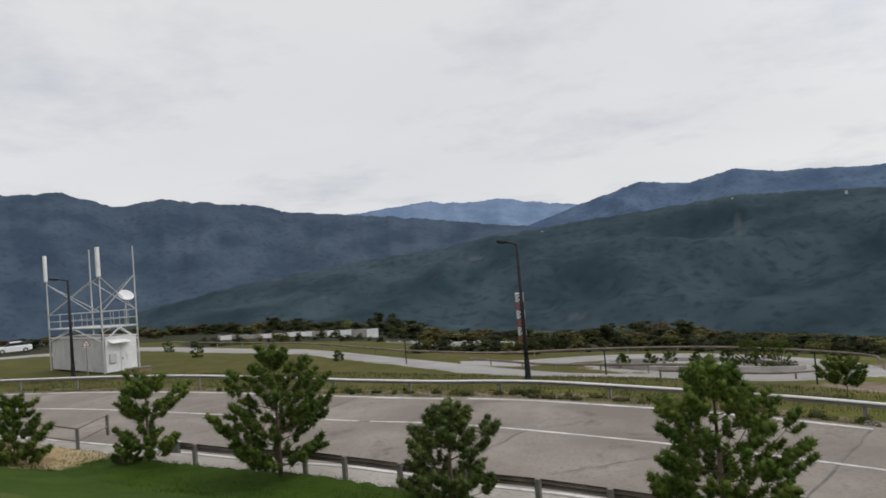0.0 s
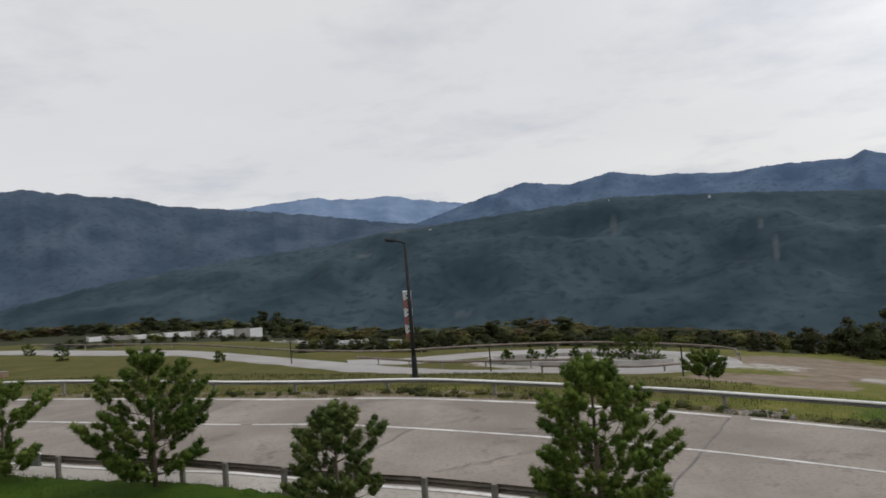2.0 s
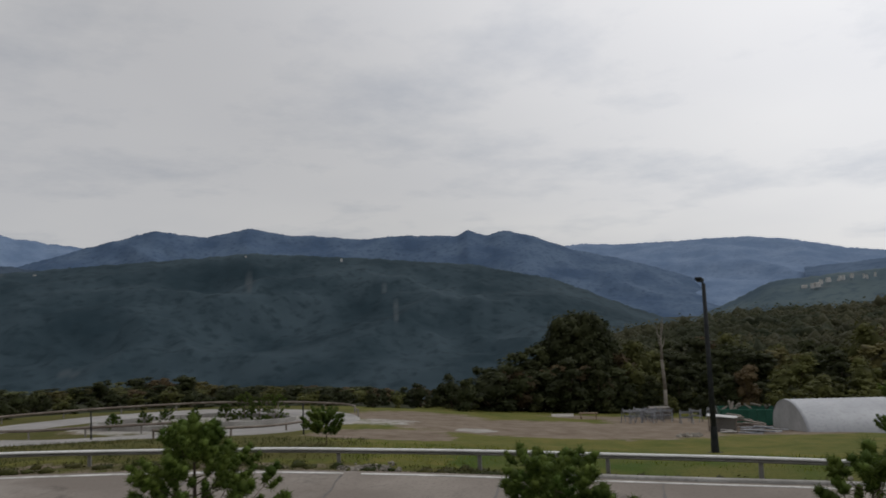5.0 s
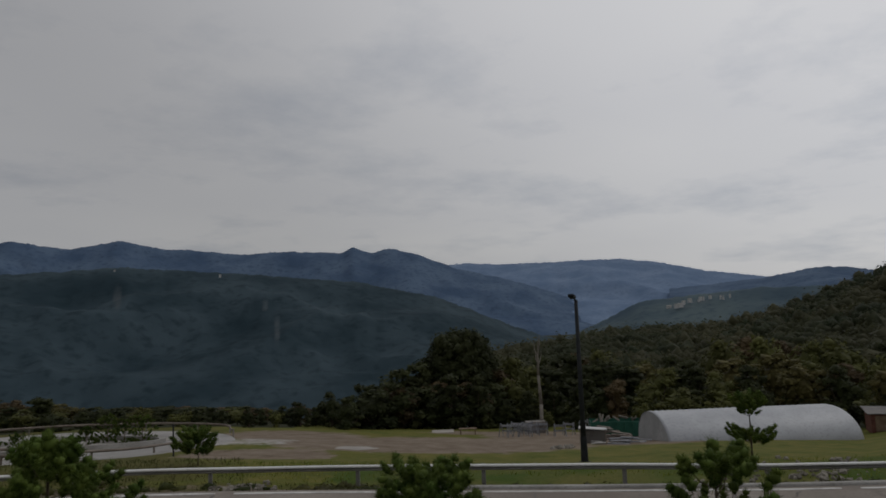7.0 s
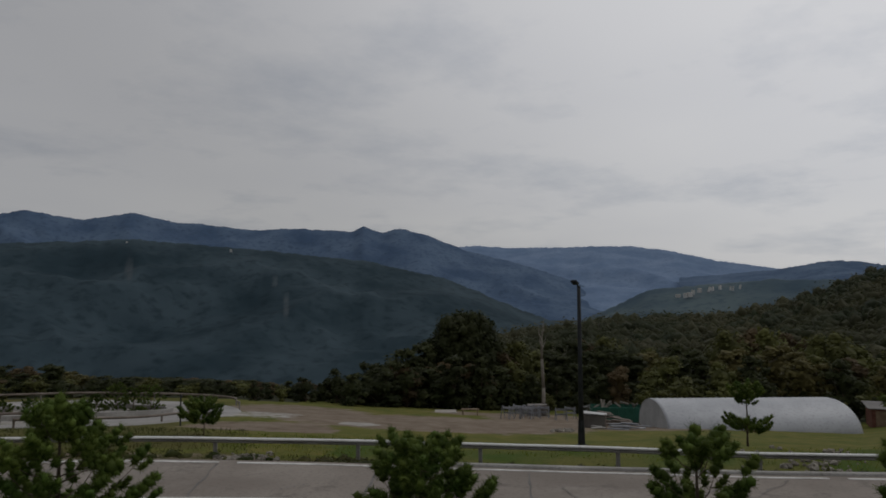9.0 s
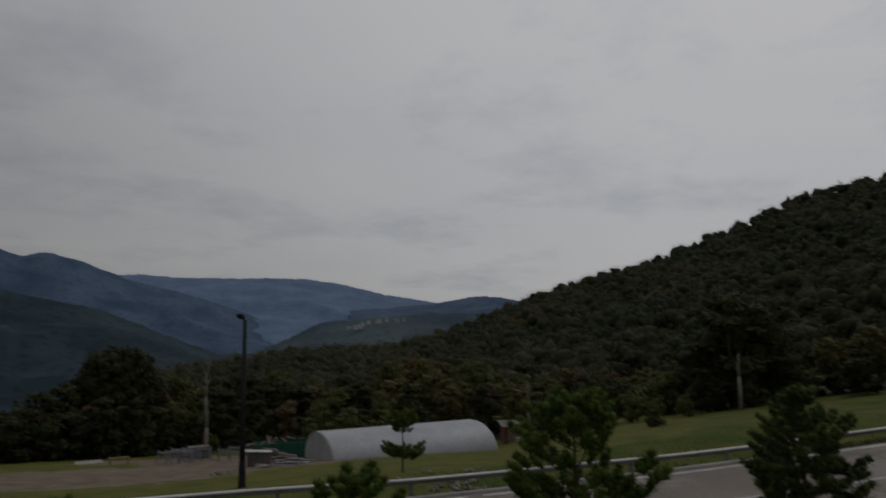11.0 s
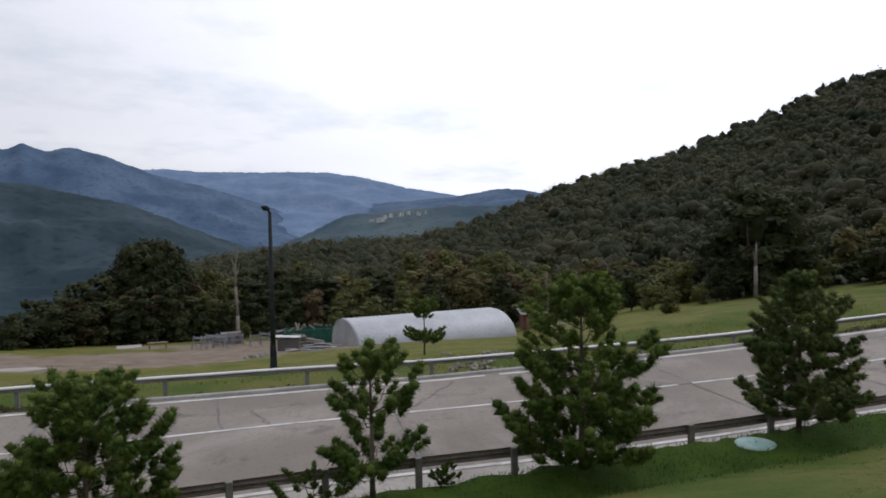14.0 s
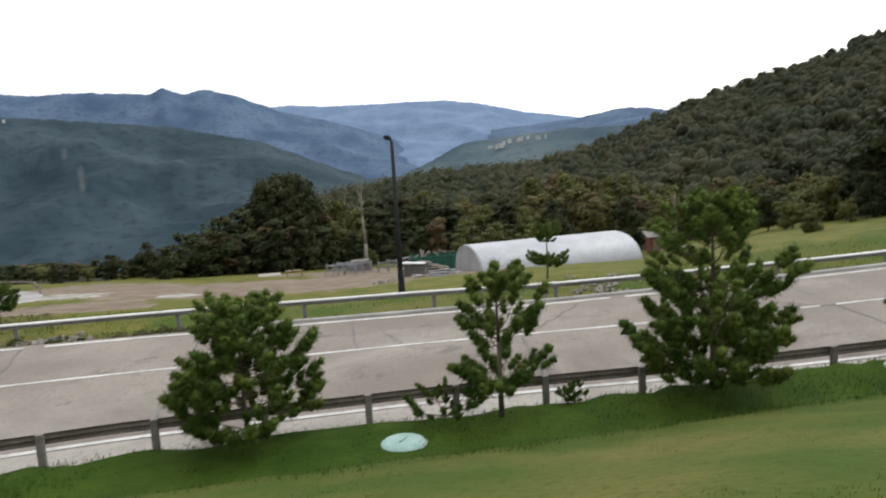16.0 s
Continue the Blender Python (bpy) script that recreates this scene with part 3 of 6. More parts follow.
for args in ((-13.5, -3.4, -0.3, 2.2, 1), (-58, 0.6, 2.2, -0.5, 3), (-69, 0.5, 3.4, 1.4, 4), (-74, 1.0, 3.6, 1.9, 5), (-34, 1.4, 2.0, 0.7, 6), (18, -3, -1.5, 0.6, 9)):
    crack(*args)
for k, (u0, u1) in enumerate(((-4.2, -4.05), (0.51, 0.65), (4.5, 4.68))):      # painted lines, worn away in places
    i = 40
    r = random.Random(20 + k)
    while i < N_ST - 60:
        n = r.randint(5, 16)
        gap = 0 if r.random() < 0.75 else 1
        j = r.uniform(-0.015, 0.015)
        mesh_object("painted_line", band(u0 + j, u1 + j, i, min(i + n, N_ST - 50), 0.014, 0.014), LINE, highway)
        i += n + gap
for i0 in range(40, N_ST - 40 - SLAB, SLAB):
    mesh_object("shoulder_slab", band(-5.19, -4.28, i0, i0 + SLAB - 0, 0.018, 0.012), SHOULDER, highway)
kerb = sweep("kerb", OLD_CONCRETE, [(4.955, -0.3), (4.955, 0.05), (4.99, 0.085), (5.17, 0.085), (5.22, 0.04), (5.22, -0.6)], near_station(-44), near_station(-106))
tagged(kerb, "weathered concrete kerb along the far road edge", "kerb", kind="structure")

# rubble washed onto the far verge
def rubble(name, az, d, n, spread, size, seed, label):
    r = random.Random(seed)
    ob = thing(name, label, "rubble", kind="stuff")
    bm = bmesh.new()
    x0, y0 = polar(az, d)
    for _ in range(n):
        x, y = x0 + r.gauss(0, spread), y0 + r.gauss(0, spread * 0.5)
        s = size * r.uniform(0.4, 1.3)
        m = Matrix.Translation((x, y, ground_z(x, y) + s * 0.2)) @ Euler((r.random() * 6, r.random() * 6, r.random() * 6)).to_matrix().to_4x4()
        v = bmesh.ops.create_icosphere(bm, subdivisions=1, radius=s, matrix=m)["verts"]
        for q in v:
            q.co += Vector((r.uniform(-1, 1), r.uniform(-1, 1), r.uniform(-0.6, 0.4))) * s * 0.3
    part("stones", bm, STONE, ob)


rubble("rubble_heap", -31.5, 25.4, 60, 0.75, 0.13, 3, "heap of pale broken stones on the verge by the guardrail")
rubble("gravel_heap", -57.2, 45, 45, 0.5, 0.16, 4, "small pale heap of gravel on the bare yard")
rubble("rubble_heap", -76, 27.3, 60, 1.3, 0.12, 5, "brown stones and soil spilt over the kerb")
rubble("verge_debris", -70, 25.6, 70, 2.2, 0.1, 6, "scattered stones and dead weeds on the verge")


# ------------------------------------------------------------ guardrails
W_BEAM = [(0.0, 0.0), (0.05, 0.03), (0.08, 0.075), (0.05, 0.12), (0.0, 0.155), (0.05, 0.19), (0.08, 0.235), (0.05, 0.28), (0.0, 0.31),
          (-0.02, 0.31), (0.03, 0.28), (0.055, 0.235), (0.03, 0.19), (-0.02, 0.155), (0.03, 0.12), (0.055, 0.075), (0.03, 0.03), (-0.02, 0.0)]


def post_mesh(h, w):
    bm = bmesh.new()
    box(bm, 0, 0, h / 2 - 0.15, w, w * 0.75, h + 0.3, bevel=0.012)
    box(bm, 0, w * 0.55, h - 0.13, w * 0.8, w * 0.6, 0.16, bevel=0.01)
    me = bpy.data.meshes.new("post")
    bm.to_mesh(me)
    bm.free()
    return me


def guardrail(label, off, az0, az1, side, beam_mat, post_mat, spacing, height_top, base, phase=0, deep=1.0, lift=None):
    """A W-beam on posts along the road at an offset; side: +1 if the beam is on the far face of the posts."""
    a, b = near_station(az0, off), near_station(az1, off)
    ob = thing("guardrail", label, "guardrail")
    prof = [(off + side * (0.09 + u), height_top - 0.31 * deep + h * deep) for u, h in W_BEAM]
    sweep("beam", beam_mat, prof, a, b, parent=ob, closed=True, lift=lift)
    me = post_mesh(height_top - base + 0.02, 0.13)
    me.materials.append(post_mat)
    for i in range(a + phase, b, spacing):
        p, n = LINE_PTS[i], NOR[i]
        o = new("post", me)
        w = spread(i, off)
        o.matrix_basis = Matrix.Translation((p[0] + n[0] * w, p[1] + n[1] * w, p[2] + base + (0 if lift is None else lift[i]))) @ Matrix.Rotation(math.atan2(TAN[i][1], TAN[i][0]), 4, "Z") @ \
            Matrix.Diagonal((1, side, 1, 1))
        o.parent = ob
    return ob


near_rail = guardrail("weathered brown steel guardrail on posts along the near verge", -5.35, 23.0, -128, 1, RUSTY, POST, 4, 0.74, 0.12, 2, 0.64)
far_rail = guardrail("galvanised steel guardrail with a pale top along the far verge", 6.45, 50, -126, -1, RAIL_GREY, RAIL_GREY, 8, 0.24, -0.5, 3, 0.52, RAIL_RISE)
sweep("top_lip", BRIGHT_ZINC, [(6.45 - 0.215, 0.2), (6.45 - 0.195, 0.265), (6.45 - 0.05, 0.265), (6.45 - 0.04, 0.235)], near_station(50, 6.45), near_station(-126, 6.45), parent=far_rail, closed=True, lift=RAIL_RISE)
# turned-down blunt end of the near rail
bm = bmesh.new()
i = near_station(23.0, -5.35)
p, n = LINE_PTS[i], NOR[i]
box(bm, p[0] + n[0] * spread(i, -5.24), p[1] + n[1] * spread(i, -5.24), p[2] + 0.58, 0.5, 0.14, 0.36, Matrix.Rotation(math.atan2(TAN[i][1], TAN[i][0]), 3, "Z"), 0.04)
part("end_terminal", bm, STEEL, near_rail, "rounded grey end piece")


# ------------------------------------------------------------ street lamps
def street_lamp(az, d, top, toward, label):
    """A tapering dark pole with a bent arm and a flat lantern; toward: heading of the arm."""
    x, y, z = on(az, d)
    h = EYE + top - z
    ob = thing("street_lamp", label, "street lamp", Matrix.Translation((x, y, z - 0.05)), group="street lamps")
    bm = bmesh.new()
    tube(bm, (0, 0, 0), (0, 0, h), 0.12, 0.075, 12)
    part("pole", bm, BLACK, ob, smooth=True)
    bm = bmesh.new()
    tube(bm, (0, 0, 0), (0, 0, 1.1), 0.16, 0.13, 12)
    box(bm, 0, 0, 0.03, 0.45, 0.45, 0.06, bevel=0.01)
    part("base", bm, BLACK, ob)
    dx, dy = -math.sin(radians(toward)), math.cos(radians(toward))
    bm = bmesh.new()
    q = [(0, 0, h - 0.05), (0.25, 0, h + 0.03), (0.7, 0, h + 0.1)]
    for (a, _, c), (a2, _, c2) in zip(q, q[1:]):
        tube(bm, (dx * a, dy * a, c), (dx * a2, dy * a2, c2), 0.04, 0.035, 8)
    part("arm", bm, BLACK, ob)
    bm = bmesh.new()
    rot = Matrix.Rotation(math.atan2(dy, dx), 3, "Z") @ Matrix.Rotation(-0.12, 3, "Y")
    box(bm, dx * 0.95, dy * 0.95, h + 0.14, 0.62, 0.26, 0.12, rot, 0.03)
    box(bm, dx * 0.98, dy * 0.98, h + 0.07, 0.4, 0.2, 0.04, rot, 0.01)
    part("lantern", bm, BLACK, ob, "flat dark lantern head")
    return ob


street_lamp(-5.7, 36, 1.82, 125, "dark street lamp with an arm behind the far guardrail")
street_lamp(-58.5, 31, 0.62, 112, "dark street lamp with a lantern behind the far guardrail")
street_lamp(28.5, 56, 2.4, 95, "dark street lamp standing before the aerial cabin")


# ------------------------------------------------------------ mountains
def mountain(label, crest, dist, foot, foot_z, rough, material, seed, az_step=0.18, spur=0.55, scale=420.0, clearings=()):
    """A range whose crest passes at dist through the headings and heights given; spurs and gullies run down to its foot."""
    crest = sorted((a * 1.003, e) for a, e in crest)
    ca, ce = [c[0] for c in crest], [c[1] for c in crest]
    azs = np.arange(ca[0], ca[-1] + az_step, az_step)
    vs = np.concatenate([np.linspace(0, 1, 46), [1.12, 1.3]])
    verts, bare = [], []
    k = np.ones(5) / 5
    fine = np.interp(azs, ca, ce)
    fine = 0.7 * fine + 0.3 * np.convolve(np.pad(fine, 2, mode="edge"), k, "valid")
    for a, el in zip(azs, fine):
        el += rough * (noise.fractal((a * 0.9, seed, 0), 0.9, 2.1, 5) * 0.35 + abs(noise.noise((a * 0.35, seed + 3, 1))) * 0.3 - 0.1)
        zc = dist * math.tan(radians(el))
        tree_line = dist * radians(0.06 * noise.noise((a * 4.5, seed, 3)) + 0.045 * noise.noise((a * 11, seed, 5)) + 0.02 * noise.noise((a * 27, seed, 6)))
        for v in vs:
            r = foot + (dist - foot) * v
            t = min(v, 1)
            z = foot_z + (zc - foot_z) * (t ** 1.25)
            z += tree_line * t ** 30
            if v > 1:
                z = zc + tree_line - (v - 1) * dist * 0.5
            w = math.sin(math.pi * t) ** 0.8 if t < 1 else 0
            px, py = -math.sin(radians(a)) * r / scale, math.cos(radians(a)) * r / scale
            wx = noise.noise((px * 0.7, py * 0.7, seed)) * 0.9
            g = 1 - 2 * abs(noise.noise((px + wx, py, seed + 7)))
            g2 = 1 - 2 * abs(noise.noise((px * 2.7 + wx, py * 2.7, seed + 9)))
            g3 = noise.noise((px * 9, py * 9, seed + 2))
            z += w * spur * (zc - foot_z) * (0.15 * g + 0.05 * g2 + 0.02 * g3)
            verts.append((-math.sin(radians(a)) * r, math.cos(radians(a)) * r, z + EYE))
            up = math.degrees(math.atan2(z, r))
            bare.append(max([0.0] + [min(1.0, 1.5 - ((a - a1) / wa) ** 2 - ((up - e1) / we) ** 2) for a1, e1, wa, we in clearings]))
    na, nv = len(azs), len(vs)
    i, j = np.meshgrid(np.arange(na - 1), np.arange(nv - 1), indexing="ij")
    faces = np.stack([i * nv + j, (i + 1) * nv + j, (i + 1) * nv + j + 1, i * nv + j + 1], -1).reshape(-1, 4)[:, ::-1]
    ob = raw("mountain_range", verts, faces, material, smooth=True)
    ob.data.attributes.new("bare", "FLOAT", "POINT").data.foreach_set("value", np.array(bare, np.float32))
    return tagged(ob, label, "mountain", kind="structure")


# bluish distance haze is painted into the base colours of these ranges
RANGE_FAR = range_mat("far_woods_haze_blue", (0.115, 0.17, 0.265), (0.16, 0.22, 0.32), (0.10, 0.145, 0.23))
RANGE_MID = range_mat("woods_haze_blue", (0.053, 0.086, 0.145), (0.092, 0.134, 0.2), (0.042, 0.066, 0.11))
RANGE_LEFT = range_mat("woods_haze_dusky", (0.036, 0.056, 0.085), (0.062, 0.086, 0.118), (0.029, 0.044, 0.068))
RANGE_NEAR = range_mat("woods_haze_slate", (0.021, 0.037, 0.047), (0.046, 0.068, 0.082), (0.015, 0.027, 0.034))
RANGE_VILLAGE = range_mat("woods_haze_green", (0.045, 0.072, 0.095), (0.085, 0.115, 0.125), (0.036, 0.058, 0.08))

mountain("wooded range with rounded summits, haze-tinted dusky blue", [(46, 8.6), (40, 8.0), (34, 8.4), (30, 8.3), (28.4, 8.5), (24.7, 7.3), (21.5, 7.8), (17.6, 7.3), (14.2, 7.0), (12.5, 6.4),
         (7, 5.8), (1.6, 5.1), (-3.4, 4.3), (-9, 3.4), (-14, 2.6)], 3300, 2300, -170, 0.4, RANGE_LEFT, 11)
mountain("far range with a pale blue haze tint", [(14, 5.0), (6, 5.9), (1, 6.4), (-2.7, 6.0), (-5, 6.2), (-8.6, 5.5), (-12, 5.0), (-18, 4.6)], 4500, 3000, -110, 0.3, RANGE_FAR, 12)
mountain("long range with small pointed summits, haze-tinted blue", [(-6, 3.4), (-9.5, 4.4), (-11.4, 5.0), (-16.3, 6.35), (-19.8, 5.8), (-23.4, 6.5), (-26.5, 5.8), (-28, 5.8), (-32, 5.4),
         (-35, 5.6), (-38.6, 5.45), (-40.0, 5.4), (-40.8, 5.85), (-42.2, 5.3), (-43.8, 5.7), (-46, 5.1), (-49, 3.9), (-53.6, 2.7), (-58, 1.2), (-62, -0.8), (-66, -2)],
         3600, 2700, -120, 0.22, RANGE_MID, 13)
mountain("dark wooded ridge across the valley, green with a blue haze tint", [(40, -4.5), (30, -2.6), (23.5, -0.6), (17.2, 0.6), (12.9, 1.2), (6, 2.0), (-0.5, 2.5), (-4.3, 3.2), (-8.9, 3.5), (-14, 3.9), (-19, 4.2),
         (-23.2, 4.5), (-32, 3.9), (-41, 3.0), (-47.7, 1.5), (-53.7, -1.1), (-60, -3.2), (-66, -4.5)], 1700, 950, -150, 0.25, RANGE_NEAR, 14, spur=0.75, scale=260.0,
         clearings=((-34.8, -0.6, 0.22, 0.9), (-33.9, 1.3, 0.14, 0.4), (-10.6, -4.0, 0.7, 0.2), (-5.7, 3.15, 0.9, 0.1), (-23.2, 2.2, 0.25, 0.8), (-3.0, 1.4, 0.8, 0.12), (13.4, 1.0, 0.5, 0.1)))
mountain("flat-topped range with a pale haze tint", [(-44, 3.9), (-50, 4.2), (-53, 4.0), (-56, 4.0), (-62, 4.0), (-65, 3.6), (-68.6, 2.7), (-72.8, 2.0), (-80, 1.0), (-90, 0)], 4500, 2900, -110, 0.15, RANGE_FAR, 15)
mountain("small hill at the valley's head, haze-tinted blue", [(-66, 1.4), (-72.8, 1.9), (-75, 2.3), (-76.8, 2.5), (-78.4, 2.3), (-82, 1.6), (-90, 1.0)], 3700, 2300, -110, 0.15, RANGE_MID, 16)
mountain("green hill with a village on its crest, slightly haze-tinted", [(-52, -4.2), (-56, -2.8), (-58.4, -1.9), (-61, -0.8), (-63.6, 0.5), (-68.5, 0.9), (-72.4, 1.2), (-76, 1.1), (-84, 1.0), (-92, 0)],
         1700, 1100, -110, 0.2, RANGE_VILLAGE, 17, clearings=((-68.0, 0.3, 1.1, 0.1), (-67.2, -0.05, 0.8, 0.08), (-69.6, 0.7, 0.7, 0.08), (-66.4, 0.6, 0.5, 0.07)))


# ------------------------------------------------------------ foliage
def leaf_cloud(centres, radii, n, size, seed, up=0.25, fuzz=0.36):
    """Small four-cornered leaves strewn over and inside ellipsoids: arrays of vertices and faces."""
    g = np.random.default_rng(seed)
    w = np.array([r[0] * r[1] for r in radii])
    pick = g.choice(len(centres), n, p=w / w.sum())
    c, rad = np.asarray(centres)[pick], np.asarray(radii)[pick]
    d = g.normal(size=(n, 3))
    d /= np.linalg.norm(d, axis=1)[:, None]
    pos = c + d * rad * (0.72 + fuzz * g.random((n, 1)))
    nrm = d + g.normal(size=(n, 3)) * 0.55 + [0, 0, up]
    nrm /= np.linalg.norm(nrm, axis=1)[:, None]
    t = np.cross(nrm, g.normal(size=(n, 3)))
    t /= np.linalg.norm(t, axis=1)[:, None] + 1e-9
    b = np.cross(nrm, t)
    s = size * (0.55 + 0.9 * g.random((n, 1)))
    verts = np.stack([pos - t * s, pos - b * s * 0.6, pos + t * s, pos + b * s * 0.6], 1).reshape(-1, 3)
    return verts, np.arange(4 * n).reshape(-1, 4)


ICO = None


def lumps(centres, radii, seed, rough=0.28):
    """Rough, knobbly balls of foliage: arrays of vertices and triangles."""
    global ICO
    if ICO is None:
        bm = bmesh.new()
        bmesh.ops.create_icosphere(bm, subdivisions=1, radius=1)
        bm.verts.ensure_lookup_table()
        ICO = np.array([v.co for v in bm.verts]), np.array([[v.index for v in f.verts] for f in bm.faces])
        bm.free()
    g = np.random.default_rng(seed)
    v, f = ICO
    vs = [np.asarray(c) + v * (1 + rough * g.normal(size=(len(v), 1)) * 0.55) * np.asarray(r) for c, r in zip(centres, radii)]
    return np.vstack(vs), np.vstack([f + k * len(v) for k in range(len(vs))])


def foliage(name, clouds, cores, material, parent=None):
    """Joins leaves and cores into one crown of triangles."""
    vs, fs, base = [], [], 0
    for v, q in clouds:
        vs.append(v)
        fs += [q[:, [0, 1, 2]] + base, q[:, [0, 2, 3]] + base]
        base += len(v)
    for v, t in cores:
        vs.append(v)
        fs.append(t + base)
        base += len(v)
    return raw(name, np.vstack(vs), np.vstack(fs), material, parent)


def broadleaf(name, seed, shape, n, leaf, material, label):
    """One tree, 1 m high in all: a trunk with limbs and a crown of clumps. shape: round, tall or low."""
    r = random.Random(seed)
    ob = thing(name, label, "tree")
    base = {"round": 0.16, "tall": 0.16, "low": 0.06, "dome": 0.14}[shape]
    wide = {"round": 0.36, "tall": 0.22, "low": 0.5, "dome": 0.42}[shape]
    clumps, radii = [], []
    for _ in range({"round": 19, "tall": 17, "low": 14, "dome": 2}[shape]):
        a, f = r.random() * 6.283, r.random()
        zz = base + (0.93 - base) * f
        spread = wide * math.sin(math.pi * min(0.95, 0.22 + 0.68 * f)) ** 0.8 * r.uniform(0.3, 1.0)
        s = r.uniform(0.09, 0.17) * (1.15 - 0.45 * f)
        clumps.append((math.cos(a) * spread, math.sin(a) * spread, zz))
        radii.append((s, s, s * r.uniform(0.6, 0.95)))
    if shape == "dome":
        clumps, radii = [], []
        for k in range(80):
            a, e = k * 2.39996, -0.4 + 1.38 * (k + 0.5) / 80
            c, q = math.sqrt(max(0, 1 - e * e)) if e < 1 else 0, r.uniform(0.9, 1.05)
            clumps.append((math.cos(a) * c * 0.33 * q, math.sin(a) * c * 0.33 * q, 0.5 + min(e, 1) * 0.38 * q))
            s = r.uniform(0.09, 0.13)
            radii.append((s, s, s * 0.8))
    clumps.append((0, 0, base + (1 - base) * 0.55))
    radii.append((wide * 0.6, wide * 0.6, (1 - base) * 0.36))
    v, f = leaf_cloud(clumps, radii, n, leaf, seed, 0.8)
    bm = bmesh.new()
    tube(bm, (0, 0, -0.03), (0.01, 0, base + 0.2), 0.022, 0.013, 7)
    for c in clumps[:9]:
        tube(bm, (0.005, 0, base * 0.7 + r.random() * 0.15), Vector(c), 0.011, 0.003, 5)
    part("trunk", bm, BARK, ob)
    core = lumps(clumps, [tuple(0.72 * q for q in s) for s in radii], seed + 1, 0.4)
    foliage("crown", [(v, f)], [core], material, ob)
    return ob


def plant(proto, az, d, h, turn, sx=1.0, first=False):
    """Sets the tree, or a copy of it, on the ground, h metres high."""
    x, y, z = on(az, d)
    m = Matrix.Translation((x, y, z - 0.1)) @ Matrix.Rotation(turn, 4, "Z") @ Matrix.Diagonal((h * sx, h * sx, h, 1))
    if first:
        proto.matrix_basis = m
        return proto
    return copy_thing_scaled(proto, m)


def copy_thing_scaled(ob, m):
    keep = ob.scale.copy()
    ob.scale = (1, 1, 1)
    made = copy_thing(ob, m)
    ob.scale = keep
    return made


used = set()


def place(proto, *args):
    ob = plant(proto, *args, first=proto.name not in used)
    used.add(proto.name)
    return ob


DARK_ROUND = broadleaf("broadleaf_tree", 31, "round", 2000, 0.029, LEAF_DARK, "dark green broadleaf tree with a dense domed crown")
GREEN_ROUND = broadleaf("broadleaf_tree", 32, "round", 1700, 0.029, LEAF_GREEN, "green broadleaf tree at the wood's edge")
OCHRE_ROUND = broadleaf("broadleaf_tree", 33, "round", 1700, 0.029, LEAF_OCHRE, "broadleaf tree turning ochre at the wood's edge")
BROWN_TALL = broadleaf("broadleaf_tree", 34, "tall", 1400, 0.028, LEAF_BROWN, "slim brownish broadleaf tree at the wood's edge")
DARK_TALL = broadleaf("broadleaf_tree", 35, "tall", 1500, 0.028, LEAF_DARK, "tall dark green tree at the wood's edge")
DOMED = broadleaf("broadleaf_tree", 38, "dome", 10000, 0.018, LEAF_DARK, "large dark broadleaf tree with a smooth domed crown")
DARK_LOW = broadleaf("bush", 36, "low", 950, 0.04, LEAF_DARK, "dark green spreading bush")
GREEN_LOW = broadleaf("bush", 37, "low", 950, 0.04, LEAF_GREEN, "green spreading bush in rough grass")

# the large domed tree and its neighbours above the yard
place(DOMED, -49.3, 78, 11.4, 0.4, 0.92)
for az, d, h, proto in ((-46.2, 76, 7.2, DARK_ROUND), (-43.6, 74, 6, DARK_LOW), (-41.5, 72, 4.6, DARK_ROUND), (-38.8, 70, 3.4, DARK_LOW), (-36.4, 68, 2.4, DARK_LOW),
                        (-52.3, 77, 6.6, BROWN_TALL), (-53.6, 82, 8.0, GREEN_ROUND), (-44.5, 70, 4.5, DARK_LOW), (-40, 66, 3.0, DARK_LOW), (-47.5, 70, 4.0, DARK_LOW),
                        (-50.5, 71, 5.5, DARK_TALL), (-34.5, 66, 1.7, GREEN_LOW)):
    place(proto, az, d, h, az * 3.1, 1.1)
az = -33.0
scrub = random.Random(19)
while az > -52:
    h = np.interp(-az, [33, 38, 42, 45, 52], [1.3, 2.6, 3.8, 5.0, 5.0]) * scrub.uniform(0.75, 1.1)
    place(scrub.choice((DARK_LOW, DARK_LOW, DARK_ROUND, DARK_TALL, BROWN_TALL)), az, scrub.uniform(69, 78), h, scrub.random() * 6.3, scrub.uniform(1.1, 1.6))
    az -= scrub.uniform(0.45, 0.8)
# belt of mixed trees behind the yard and the barn
r = random.Random(71)
BELT = ((-90, 3.2), (-84, 3.6), (-80, 3.0), (-73, 2.3), (-68.5, 2.6), (-66, 4.0), (-62.5, 3.5), (-58.8, 3.0), (-54, 3.2))
KINDS = (GREEN_ROUND, OCHRE_ROUND, DARK_ROUND, BROWN_TALL, DARK_TALL, GREEN_ROUND, DARK_ROUND)
for row, (d0, drop) in enumerate(((76, 1.7), (86, 0.8), (98, 0.0), (112, -0.2))):
    az = -53.5 - row * 0.7
    while az > -92:
        d = d0 + r.uniform(-3, 4)
        x, y, z = on(az, d)
        top = -np.interp(-az, [-a for a, _ in BELT][::-1], [e for _, e in BELT][::-1]) - drop + r.uniform(-0.7, 0.35)
        h = max(3.5, d * math.tan(radians(top)) + EYE - z)
        place(r.choice(KINDS), az, d, h, r.random() * 6.3, r.uniform(0.85, 1.25) * min(1.25, 9 / h))
        az -= r.uniform(2.0, 3.4)
